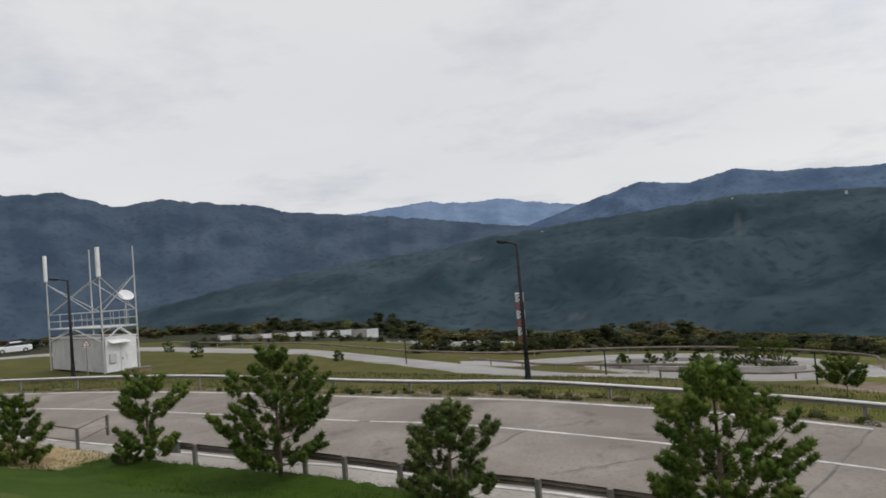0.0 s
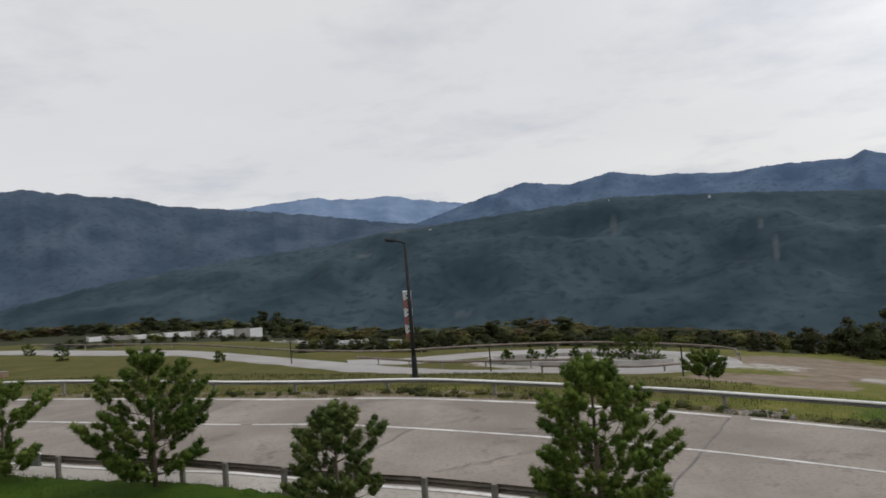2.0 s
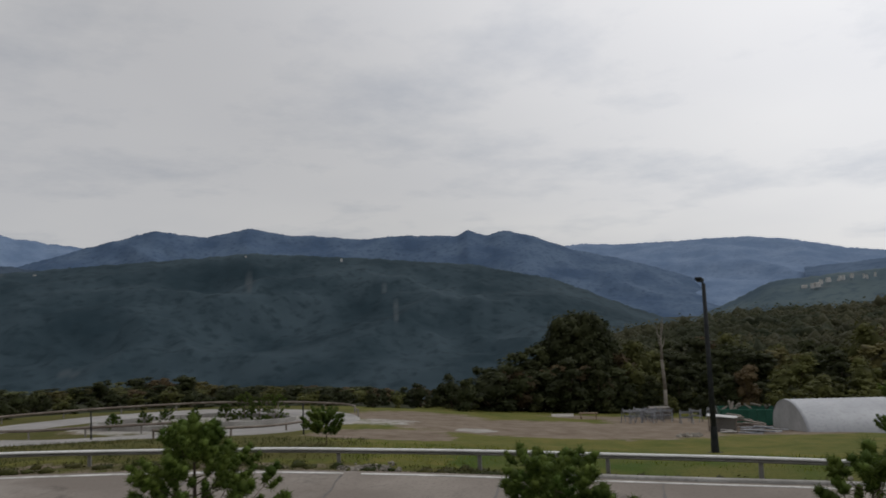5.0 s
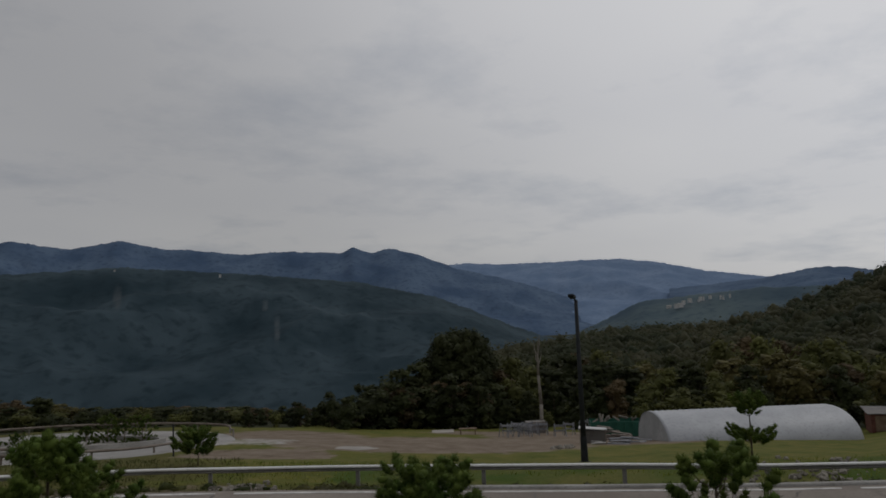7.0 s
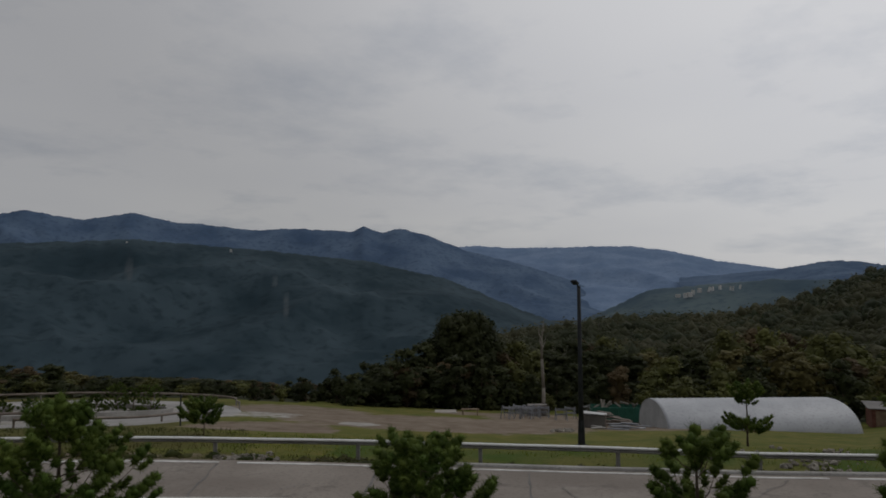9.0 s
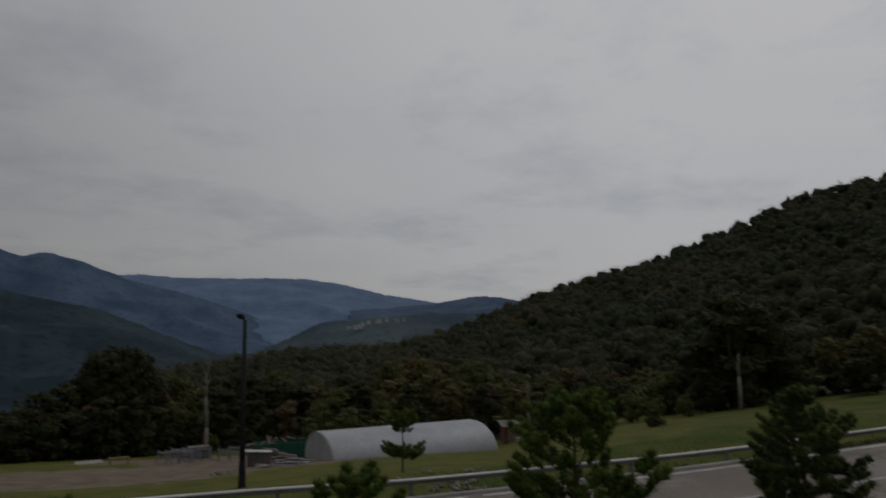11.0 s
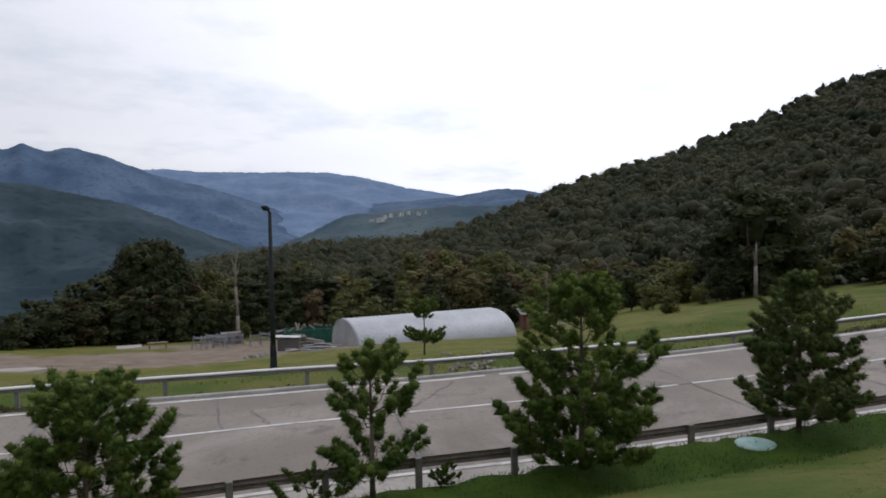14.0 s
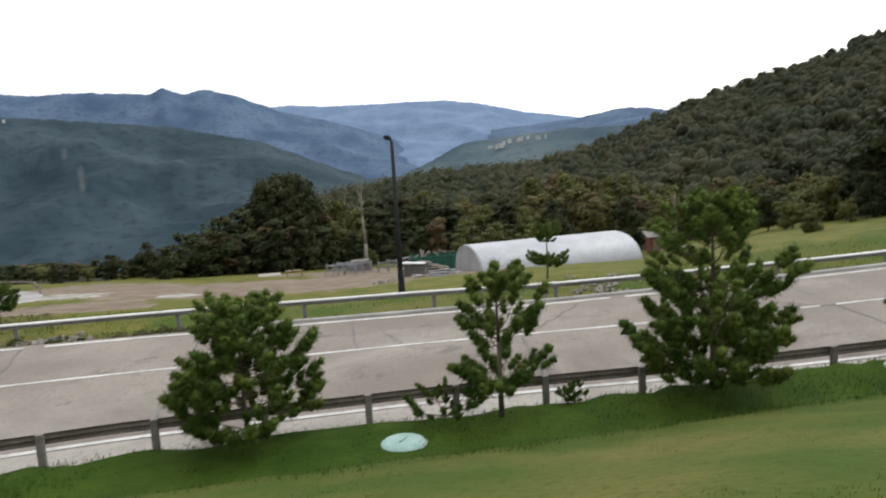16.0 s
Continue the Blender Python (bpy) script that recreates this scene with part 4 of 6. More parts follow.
# trees along the top of the grass bank
for az, d, top, proto, sx in ((-95.8, 62, 2.6, DARK_TALL, 1.25), (-98.6, 64, 2.2, DARK_ROUND, 0.8), (-93.5, 66, -1.0, DARK_ROUND, 1.0), (-91, 62, -3.2, GREEN_ROUND, 1.1),
                              (-102.5, 66, -0.6, OCHRE_ROUND, 1.1), (-105.2, 68, 0.2, OCHRE_ROUND, 1.1), (-108.6, 66, 2.8, OCHRE_ROUND, 0.9), (-111.5, 68, 1.5, GREEN_ROUND, 1.1),
                              (-100.5, 62, -2.6, GREEN_ROUND, 1.2), (-104, 60, -2.2, DARK_ROUND, 1.1), (-107, 62, -1.0, GREEN_ROUND, 1.1), (-110, 64, -0.4, BROWN_TALL, 1.2),
                              (-89, 56, -4.4, GREEN_LOW, 1.0), (-92.4, 55, -4.8, GREEN_LOW, 0.8), (-87.3, 60, -4.2, DARK_ROUND, 1.0), (-114.5, 66, 1.2, DARK_ROUND, 1.2), (-90.3, 46, -5.2, GREEN_ROUND, 1.0),
                              (-118, 66, 1.8, GREEN_ROUND, 1.2), (-97, 59, -3.4, DARK_LOW, 0.7), (-94.6, 60, -3.8, DARK_LOW, 0.7)):
    x, y, z = on(az, d)
    place(proto, az, d, d * math.tan(radians(top)) + EYE - z, az * 2.3, sx * 1.1)
az = -86.0
while az > -122:                    # undergrowth that closes the wood's edge
    d = r.uniform(58, 74)
    x, y, z = on(az, d)
    place(r.choice((DARK_LOW, GREEN_LOW, DARK_LOW, DARK_ROUND)), az, d, r.uniform(2.0, 4.5), r.random() * 6.3, r.uniform(0.9, 1.4))
    az -= r.uniform(0.7, 1.5)
az = -53.0
while az > -88:
    d = r.uniform(69, 78)
    place(r.choice((DARK_LOW, GREEN_LOW, DARK_LOW, DARK_TALL)), az, d, r.uniform(2.0, 4.0), r.random() * 6.3, r.uniform(0.9, 1.4))
    az -= r.uniform(0.8, 1.6)
# dark trees and bushes beyond the turning loop
LEFT = ((40, 2.4), (32, 2.4), (24, 2.6), (18, 2.4), (14, 1.6), (10, 2.6), (5, 2.0), (1, 3.4), (-5, 4.8), (-9.5, 5.0), (-14.4, 4.2), (-18.3, 4.4), (-21, 5.8), (-29, 7.0), (-33, 7.8))
az = 40.0
while az > -34:
    d = r.uniform(112, 130) if az > 3 else r.uniform(72, 92)
    x, y, z = on(az, d)
    e = np.interp(-az, [-a for a, _ in LEFT], [v for _, v in LEFT])
    h = max(1.6, d * math.tan(radians(-e - 0.1 + r.uniform(-0.9, 0.3))) + EYE - z)
    place(r.choice((DARK_ROUND, DARK_LOW, DARK_TALL, GREEN_LOW, DARK_ROUND, BROWN_TALL, OCHRE_ROUND)), az, d, h, r.random() * 6.3, r.uniform(1.0, 1.6) * max(1, 3.5 / h))
    az -= r.uniform(0.3, 0.8)
az = 20.0
while az > 0.5:                     # scrub on the bank above the side road
    place(r.choice((DARK_LOW, GREEN_LOW, DARK_LOW, DARK_ROUND)), az, r.uniform(83, 93), r.uniform(0.5, 1.2), r.random() * 6.3, r.uniform(1.2, 2.2))
    az -= r.uniform(0.5, 1.1)
az = 16.0
while az > -34:                     # a lower, nearer hedge of scrub
    d = 104 if az > 3 else r.uniform(64, 70)
    x, y, z = on(az, d)
    place(r.choice((DARK_LOW, GREEN_LOW, DARK_LOW)), az, d, r.uniform(0.9, 2.0), r.random() * 6.3, r.uniform(1.0, 1.7))
    az -= r.uniform(0.6, 1.4)


# forest on the wooded hill: too many crowns to count
def forest(n, seed):
    g = np.random.default_rng(seed)
    az = g.uniform(-132, -52, n)
    f = g.random(n) ** 0.8
    d = 118 + (crest_distance(az) + 25 - 118) * f
    x, y = -np.sin(np.radians(az)) * d, np.cos(np.radians(az)) * d
    z = height(x, y)
    clouds, cores = [], []
    for i in range(n):
        s = g.uniform(1.9, 4.5) * (0.85 + 0.3 * f[i])
        c = [(x[i] + g.normal() * s * 0.45, y[i] + g.normal() * s * 0.45, z[i] + s * (0.5 + 0.45 * k)) for k in range(2)]
        rad = [(s * g.uniform(0.6, 0.95),) * 2 + (s * g.uniform(0.6, 0.95),) for _ in range(2)]
        clouds.append(leaf_cloud(c, rad, 56 if d[i] > 260 else 90, 0.62 if d[i] > 260 else 0.42, int(g.integers(1e9)), 1.1, 0.6))
        cores.append(lumps(c, [tuple(0.7 * q for q in a) for a in rad], int(g.integers(1e9)), 0.5))
    ob = foliage("forest", clouds, cores, FOREST)
    tagged(ob, "dense mixed forest in olive, brown and green on the hillside", "forest", kind="stuff")


forest(5200, 9)


# ------------------------------------------------------------ young pines
REACH = ((0.0, 0.66), (0.1, 0.9), (0.22, 1.0), (0.4, 0.92), (0.62, 0.68), (0.85, 0.42), (1.0, 0.12))


def pine(az, d, top_z, w, seed, label, density=1.0, gap=0.0, lean=0.0, material=NEEDLE, levels=None, bare=0.06, name="young_pine", h=None, finger=0.5, crown=1.0):
    """A young pine: a leader with a tufted head and whorls of limbs that end in thick, upturned brushes of needles.
    levels: height share and reach of each whorl; gap: share of missing limbs; crown: size of the head."""
    r = random.Random(seed)
    g = np.random.default_rng(seed)
    x, y, z = on(az, d)
    h = h or EYE + top_z - z
    ob = thing(name, label, "pine tree", Matrix.Translation((x, y, z - 0.06)), group="young pines")
    bm = bmesh.new()
    top = Vector((lean * h, 0, h))
    mid = Vector((lean * h * 0.3, r.uniform(-0.03, 0.03), h * 0.5))
    tube(bm, (0, 0, -0.1), mid, 0.019 * h, 0.012 * h, 9)
    tube(bm, mid, top - Vector((0, 0, 0.12)), 0.012 * h, 0.006, 8)
    tip_len = min(finger * 1.1, h * 0.25)
    shoots = [(top - Vector((0, 0, tip_len * 0.95)), Vector((0, 0, 1)), tip_len)]
    for k in range(5):
        a = k * 1.257 + r.random()
        c = top - Vector((0, 0, tip_len * r.uniform(1.0, 1.35)))
        shoots.append((c, Vector((math.cos(a) * 0.75, math.sin(a) * 0.75, 1)), tip_len * r.uniform(0.65, 0.9) * crown))
    if levels is None:
        n = max(4, round(h * 2.7))
        fs = [bare + (0.9 - bare) * k / (n - 1) + r.uniform(-0.025, 0.025) for k in range(n)]
        levels = [(f, float(np.interp(f, [q[0] for q in REACH], [q[1] for q in REACH])) * r.uniform(0.86, 1.08)) for f in fs]
    for f, far in levels:
        origin = Vector((0, 0, 0)).lerp(mid, f * 2) if f < 0.5 else mid.lerp(top, f * 2 - 1)
        m = r.randint(4, 6)
        a0 = r.random() * 6.28
        for q in range(m):
            if r.random() < gap:
                continue
            a = a0 + q * 6.283 / m + r.uniform(-0.35, 0.35)
            ln = max(0.12, w / 2 * far * r.uniform(0.62, 1.08) - finger * 0.3)
            rise = 0.1 + 0.6 * f + r.uniform(-0.12, 0.2)
            out = Vector((math.cos(a), math.sin(a), 0))
            p0 = origin + Vector((0, 0, r.uniform(-0.09, 0.09)))
            p1 = p0 + out * ln * 0.6 + Vector((0, 0, ln * rise * 0.4))
            p2 = p1 + out * ln * 0.4 + Vector((0, 0, ln * (0.1 + rise * 0.6)))
            tube(bm, p0, p1, 0.010 + 0.003 * h * (1 - f), 0.009, 5)
            tube(bm, p1, p2, 0.009, 0.005, 5)
            side = Vector((-out.y, out.x, 0))
            fl = finger * (0.72 + 0.34 * (1 - f)) * r.uniform(0.85, 1.12)
            shoots.append((p2 - out * 0.08, out * 0.8 + Vector((0, 0, r.uniform(0.45, 0.95))), fl))
            steps = max(1, round(ln * 2.9 * density))
            for s in range(steps):
                t = 0.3 + 0.68 * (s + r.random()) / steps
                c = p0.lerp(p1, t / 0.6) if t < 0.6 else p1.lerp(p2, (t - 0.6) / 0.4)
                for sg in (-1, 1):
                    if r.random() < 0.1:
                        continue
                    off = side * sg * r.uniform(0.1, 0.3) * min(1, ln * 1.3) + out * 0.1 + Vector((0, 0, r.uniform(-0.04, 0.08)))
                    tube(bm, c, c + off, 0.006, 0.004, 4)
                    shoots.append((c + off * 0.8, side * sg * r.uniform(0.25, 0.7) + out * r.uniform(0.35, 0.8) + Vector((0, 0, r.uniform(0.3, 0.9))), fl * r.uniform(0.62, 0.95)))
    part("trunk", bm, BARK, ob, smooth=True)
    per = 180
    dr = np.array([s[1] for s in shoots])
    dr = dr / np.linalg.norm(dr, axis=1)[:, None]
    size = np.array([s[2] for s in shoots])
    cen = [Vector(b[0]) + Vector(u) * s * f for b, u, s in zip(shoots, dr, size) for f in (0.2, 0.5, 0.8)]
    rad = [(s * q,) * 3 for s in size for q in (0.2, 0.22, 0.17)]
    base = np.repeat(np.array([s[0] for s in shoots]), per, axis=0)
    dr, ln = np.repeat(dr, per, axis=0), np.repeat(size, per)[:, None]
    k = len(base)
    along = g.random((k, 1))
    spray = g.normal(size=(k, 3))
    spray /= np.linalg.norm(spray, axis=1)[:, None]
    nd = dr * (0.25 + 0.45 * along) + spray * 0.85
    nd /= np.linalg.norm(nd, axis=1)[:, None]
    root = base + dr * ln * along * 0.82
    tip = root + nd * ln * (0.36 + 0.13 * g.random((k, 1))) * (1.05 - 0.2 * along)
    wd = np.cross(nd, g.normal(size=(k, 3)))
    wd *= 0.009 / (np.linalg.norm(wd, axis=1)[:, None] + 1e-9)
    v = np.stack([root - wd, root + wd, tip], 1).reshape(-1, 3)
    cv, cf = lumps(cen, rad, seed + 5, 0.55)
    raw("needles", np.vstack([v, cv]), np.vstack([np.arange(3 * k).reshape(-1, 3), cf + 3 * k]), material, ob)
    return ob


pine(32.7, 24.5, -2.2, 2.2, 101, "young green pine beside the sandy patch")
pine(24.3, 22.6, -1.68, 2.5, 102, "slender young pine with open whorls by the rail end", 0.9, 0.15, levels=((0.1, 0.95), (0.17, 0.6), (0.45, 0.55), (0.52, 1.0), (0.74, 0.6), (0.82, 0.5)), crown=1.25)
pine(15.1, 18.9, -0.93, 3.1, 103, "bushy young green pine with a tufted leader on the verge", 1.0, 0.08,
     levels=((0.08, 0.75), (0.16, 0.95), (0.25, 1.0), (0.34, 1.0), (0.43, 0.9), (0.52, 0.86), (0.61, 0.72), (0.69, 0.6), (0.84, 0.28)))
pine(1.9, 15.6, -2.3, 2.45, 104, "small young pine with open tufted limbs on the verge", 0.9, 0.15, material=NEEDLE_DRY, levels=((0.1, 1.0), (0.2, 0.9), (0.42, 1.0), (0.5, 0.7), (0.66, 0.5), (0.78, 0.42)), crown=1.2)
pine(-18.9, 13.2, -1.38, 3.15, 105, "broad bushy young pine on the verge before the guardrail", 1.15, 0.05,
     levels=((0.06, 0.85), (0.14, 1.0), (0.23, 1.05), (0.32, 0.95), (0.41, 0.86), (0.5, 0.76), (0.59, 0.66), (0.68, 0.52), (0.77, 0.38), (0.85, 0.28)))
pine(-45.3, 12.3, -2.38, 2.9, 106, "low broad young pine on the verge", 1.15, 0.05,
     levels=((0.1, 1.0), (0.2, 1.05), (0.31, 0.95), (0.42, 0.88), (0.53, 0.8), (0.64, 0.68), (0.75, 0.52), (0.85, 0.36)))
pine(-67.2, 12.1, -1.9, 2.2, 107, "thin young pine with bare gaps between its whorls", 0.75, 0.15, lean=-0.01,
     levels=((0.19, 1.05), (0.24, 0.6), (0.5, 0.85), (0.56, 0.95), (0.72, 0.66), (0.79, 0.5)), crown=0.75)
pine(-84.5, 13.3, -0.96, 3.05, 108, "large young pine with upswept tufted limbs", 1.1, 0.06, crown=1.2)
pine(-100.2, 16.3, -1.16, 2.75, 109, "dense conical young pine on the lawn's edge", 1.35, 0.0, material=NEEDLE_DRY, bare=0.12, crown=1.2)
pine(-108.0, 19.5, -2.27, 2.4, 110, "small young pine with a bare foot on the lawn's edge", 1.0, 0.1, material=NEEDLE_DRY, crown=1.1,
     levels=((0.22, 1.0), (0.3, 0.9), (0.5, 0.6), (0.62, 0.62), (0.76, 0.55), (0.86, 0.4)))
pine(-113.0, 22.3, -2.3, 2.3, 111, "small spreading young pine on the lawn's edge", 1.0, 0.1, bare=0.15)
pine(-116.0, 25.0, -2.3, 2.4, 112, "young pine on the lawn's edge", 1.0, 0.1)
pine(-70.7, 35, -3.9, 2.5, 113, "thin sparse pine with two tufted tiers behind the guardrail", 1.1, 0.1, levels=((0.26, 0.85), (0.33, 0.7), (0.68, 0.5), (0.76, 0.6), (0.86, 0.45)), crown=1.1)
pine(-28.7, 31.0, -4.2, 2.3, 114, "young pine behind the far guardrail", 0.9, 0.15, levels=((0.38, 0.95), (0.46, 0.8), (0.62, 0.75), (0.74, 0.6), (0.86, 0.4)))
pine(-62.4, 12.2, 0, 1.7, 115, "low pine seedling with spreading limbs on the verge", 0.9, 0.2, levels=((0.3, 1.0), (0.6, 0.6)), name="pine_seedling", h=0.55, finger=0.26)
pine(-73.2, 12.8, 0, 0.5, 116, "tiny pine seedling on the verge", 1.2, 0.2, levels=((0.3, 0.9), (0.6, 0.7)), name="pine_seedling", h=0.36, finger=0.17)
pine(26.0, 22.6, 0, 1.0, 117, "low pine seedling by the sandy patch", 1.0, 0.1, levels=((0.2, 1.0), (0.5, 0.8), (0.75, 0.4)), name="pine_seedling", h=0.6, finger=0.24)
for k, (az, d, h) in enumerate(((-13.4, 49, 0.9), (-15.5, 51, 0.8), (-16.9, 49, 1.0), (-18.9, 51, 0.8), (-21.2, 50, 1.1), (-22.6, 52, 1.7), (-23.7, 50, 1.5), (-24.9, 51, 1.6),
                                (19.9, 70, 1.2), (13.6, 62, 0.9), (9.3, 58, 0.8), (22, 80, 1.1))):
    pine(az, d, 0, h * 1.35, 130 + k, "small planted pine on the roadside island" if az < 0 else "small planted pine beside the side road", 1.4, 0.1, h=h, finger=0.26)


# ------------------------------------------------------------ dead tree
def dead_tree(az, d, h):
    x, y, z = on(az, d)
    ob = thing("dead_tree", "bare bleached dead tree trunk beside the yard", "tree", Matrix.Translation((x, y, z - 0.1)))
    r = random.Random(4)
    bm = bmesh.new()
    pts = [Vector((0, 0, 0)), Vector((0.08, 0, h * 0.3)), Vector((-0.05, 0.05, h * 0.6)), Vector((-0.1, 0, h * 0.82))]
    rad = [0.19, 0.15, 0.12, 0.09]
    for a, b, ra, rb in zip(pts, pts[1:], rad, rad[1:]):
        tube(bm, a, b, ra, rb, 9)
    part("trunk", bm, DEAD, ob, smooth=True)
    bm = bmesh.new()
    for dx, dy, f0, f1 in ((0.3, 0.1, 0.78, 1.0), (-0.25, 0.2, 0.8, 0.95), (0.05, -0.2, 0.82, 1.03), (0.55, 0, 0.7, 0.84), (-0.45, 0, 0.72, 0.83)):
        a = Vector((-0.08, 0, h * f0))
        m = a + Vector((dx * 0.7, dy, h * (f1 - f0) * 0.4))
        tube(bm, a, m, 0.06, 0.045, 6)
        tube(bm, m, Vector((dx, dy, h * f1)), 0.045, 0.01, 6)
    part("branches", bm, DEAD, ob)


dead_tree(-55.5, 64, 8.6)
for az, d, h in ((-80.6, 66, 5.2), (-96.4, 57, 4.2)):
    x, y, z = on(az, d)
    ob = thing("dead_tree", "slim pale leafless trunk at the wood's edge", "tree", Matrix.Translation((x, y, z - 0.1)))
    bm = bmesh.new()
    tube(bm, (0, 0, 0), (0.15, 0, h * 0.6), 0.17, 0.12, 8)
    tube(bm, (0.15, 0, h * 0.6), (-0.1, 0, h), 0.12, 0.04, 8)
    part("trunk", bm, DEAD, ob, smooth=True)
    bm = bmesh.new()
    tube(bm, (0.12, 0, h * 0.5), (0.8, 0.1, h * 0.85), 0.06, 0.02, 6)
    tube(bm, (0.1, 0, h * 0.6), (-0.6, 0.1, h * 0.9), 0.06, 0.02, 6)
    part("branches", bm, DEAD, ob)


# ------------------------------------------------------------ the barrel-roofed barn
def barn():
    """A tunnel of corrugated sheet between the places of its two ends."""
    a, b = Vector(polar(-63.95, 56.8)), Vector(polar(-76.35, 62.2))
    mid, d = (a + b) / 2, (b - a)
    length, half, rise = d.length, 3.9, 2.5
    z = EYE - 10.38
    ob = thing("barn", "long pale zinc barn with a barrel roof beside the yard", "barn",
               Matrix.Translation((mid.x, mid.y, z)) @ Matrix.Rotation(math.atan2(d.y, d.x), 4, "Z"))

    def arc(k, n, extra=0.0):
        t = math.pi * k / n
        return math.cos(t) * (half + extra), math.sin(t) ** 0.85 * (rise + extra)

    n, m = 40, 60
    verts, faces = [], []
    for i in range(m + 1):
        x = -length / 2 + length * i / m
        for k in range(n + 1):
            y, h = arc(k, n, 0.05 * (i % 2))
            verts.append((x, y, h))
    for i in range(m):
        for k in range(n):
            q = i * (n + 1) + k
            faces.append((q, q + 1, q + n + 2, q + n + 1))
    roof = raw("roof", verts, faces, SHEET, ob)
    sol = roof.modifiers.new("thickness", "SOLIDIFY")
    sol.thickness = 0.06
    for x, name in ((-length / 2 + 0.02, "end_wall"), (length / 2 - 0.1, "end_wall")):
        bm = bmesh.new()
        ring = [bm.verts.new((x, *arc(k, 24, -0.065))) for k in range(25)]
        bm.faces.new(ring)
        ex = bmesh.ops.extrude_face_region(bm, geom=list(bm.faces))
        bmesh.ops.translate(bm, verts=[v for v in ex["geom"] if isinstance(v, bmesh.types.BMVert)], vec=(0.08, 0, 0))
        bmesh.ops.recalc_face_normals(bm, faces=bm.faces)
        part(name, bm, SHEET_END, ob, "dull grey end wall")
    bm = bmesh.new()
    for s in (-1, 1):
        box(bm, 0, s * half, -0.45, length, 0.3, 1.1, bevel=0.02)
    part("footing", bm, OLD_CONCRETE, ob)


barn()


def brick_shed(az, d):
    x, y, z = on(az, d)
    ob = thing("shed", "small red brick shed with a rusty lean-to roof", "shed", Matrix.Translation((x, y, z)) @ Matrix.Rotation(radians(az + 10), 4, "Z") @ Matrix.Diagonal((1.1, 1.1, 0.78, 1)))
    bm = bmesh.new()
    for sx, sy, w, dd in ((0, -1.1, 1.9, 0.15), (0, 1.1, 1.9, 0.15), (-0.87, 0, 0.15, 2.05), (0.87, 0, 0.15, 2.05)):
        box(bm, sx, sy, 0.85, w, dd, 2.1, bevel=0.01)
    part("wall", bm, BRICK, ob)
    bm = bmesh.new()
    box(bm, 0, 0, 2.0, 2.4, 2.7, 0.09, Matrix.Rotation(0.1, 3, "X"), 0.01)
    part("roof", bm, DULL_STEEL, ob)
    bm = bmesh.new()
    box(bm, -0.3, -1.2, 0.8, 0.8, 0.06, 1.7, bevel=0.01)
    part("door", bm, WOOD, ob)


brick_shed(-79.4, 66)


# ------------------------------------------------------------ yard things
def skip(az, d):
    x, y, z = on(az, d)
    ob = thing("skip", "dark green steel skip heaped with scrap", "skip", Matrix.Translation((x, y, z)) @ Matrix.Rotation(radians(az + 8), 4, "Z"))
    bm = bmesh.new()
    box(bm, 0, 0, 0.7, 4.2, 1.9, 1.25, bevel=0.03)
    top = [f for f in bm.faces if f.normal.z > 0.9 and f.calc_area() > 2]
    ins = bmesh.ops.inset_region(bm, faces=top, thickness=0.08)
    bmesh.ops.translate(bm, verts=list({v for f in top for v in f.verts}), vec=(0, 0, -0.5))
    part("body", bm, GREEN_PAINT, ob)
    for k in range(7):
        bm = bmesh.new()
        box(bm, -1.95 + k * 0.65, -0.98, 0.7, 0.09, 0.08, 1.2, bevel=0.01)
        part("rib", bm, GREEN_PAINT, ob)
    bm = bmesh.new()
    r = random.Random(2)
    for k in range(12):
        box(bm, r.uniform(-1.8, 1.8), r.uniform(-0.7, 0.7), 1.15 + r.random() * 0.3, r.uniform(0.3, 1.2), 0.12, 0.14,
            Euler((r.random(), r.random(), r.random() * 6)).to_matrix())
    part("scrap", bm, DEAD, ob)


skip(-61.2, 62)


def trestle(az, d, turn, k):
    """A folding A-frame barrier with two boards."""
    x, y, z = on(az, d)
    ob = thing("barrier_trestle", "pale grey folding barrier trestle standing in the yard", "barrier", Matrix.Translation((x, y, z)) @ Matrix.Rotation(turn, 4, "Z"), group="barrier trestles")
    for sx in (-0.45, 0.45):
        for sy in (-1, 1):
            bm = bmesh.new()
            tube(bm, (sx, sy * 0.3, 0), (sx, sy * 0.03, 1.05), 0.035, 0.03, 6)
            part("leg", bm, DULL_PLASTIC, ob)
    for h, s in ((0.85, 0.16), (0.45, 0.12)):
        bm = bmesh.new()
        box(bm, 0, -0.12 if h > 0.6 else -0.2, h, 0.95, 0.035, s, bevel=0.008)
        part("board", bm, DULL_PLASTIC, ob)


for k, (az, d, turn) in enumerate(((-52.6, 57, 0.1), (-53.2, 57.5, 0.5), (-53.7, 59, 1.6), (-54.2, 57.6, 0.3), (-54.8, 59.5, 0.9), (-53.5, 61, 0.2), (-54.4, 62, 1.2), (-55.5, 61, 0.5), (-56.9, 59, 0.9), (-57.6, 62, 0.2), (-58.8, 66, 1.4), (-59.7, 67, 0.5))):
    trestle(az, d, turn + 1.5, k)


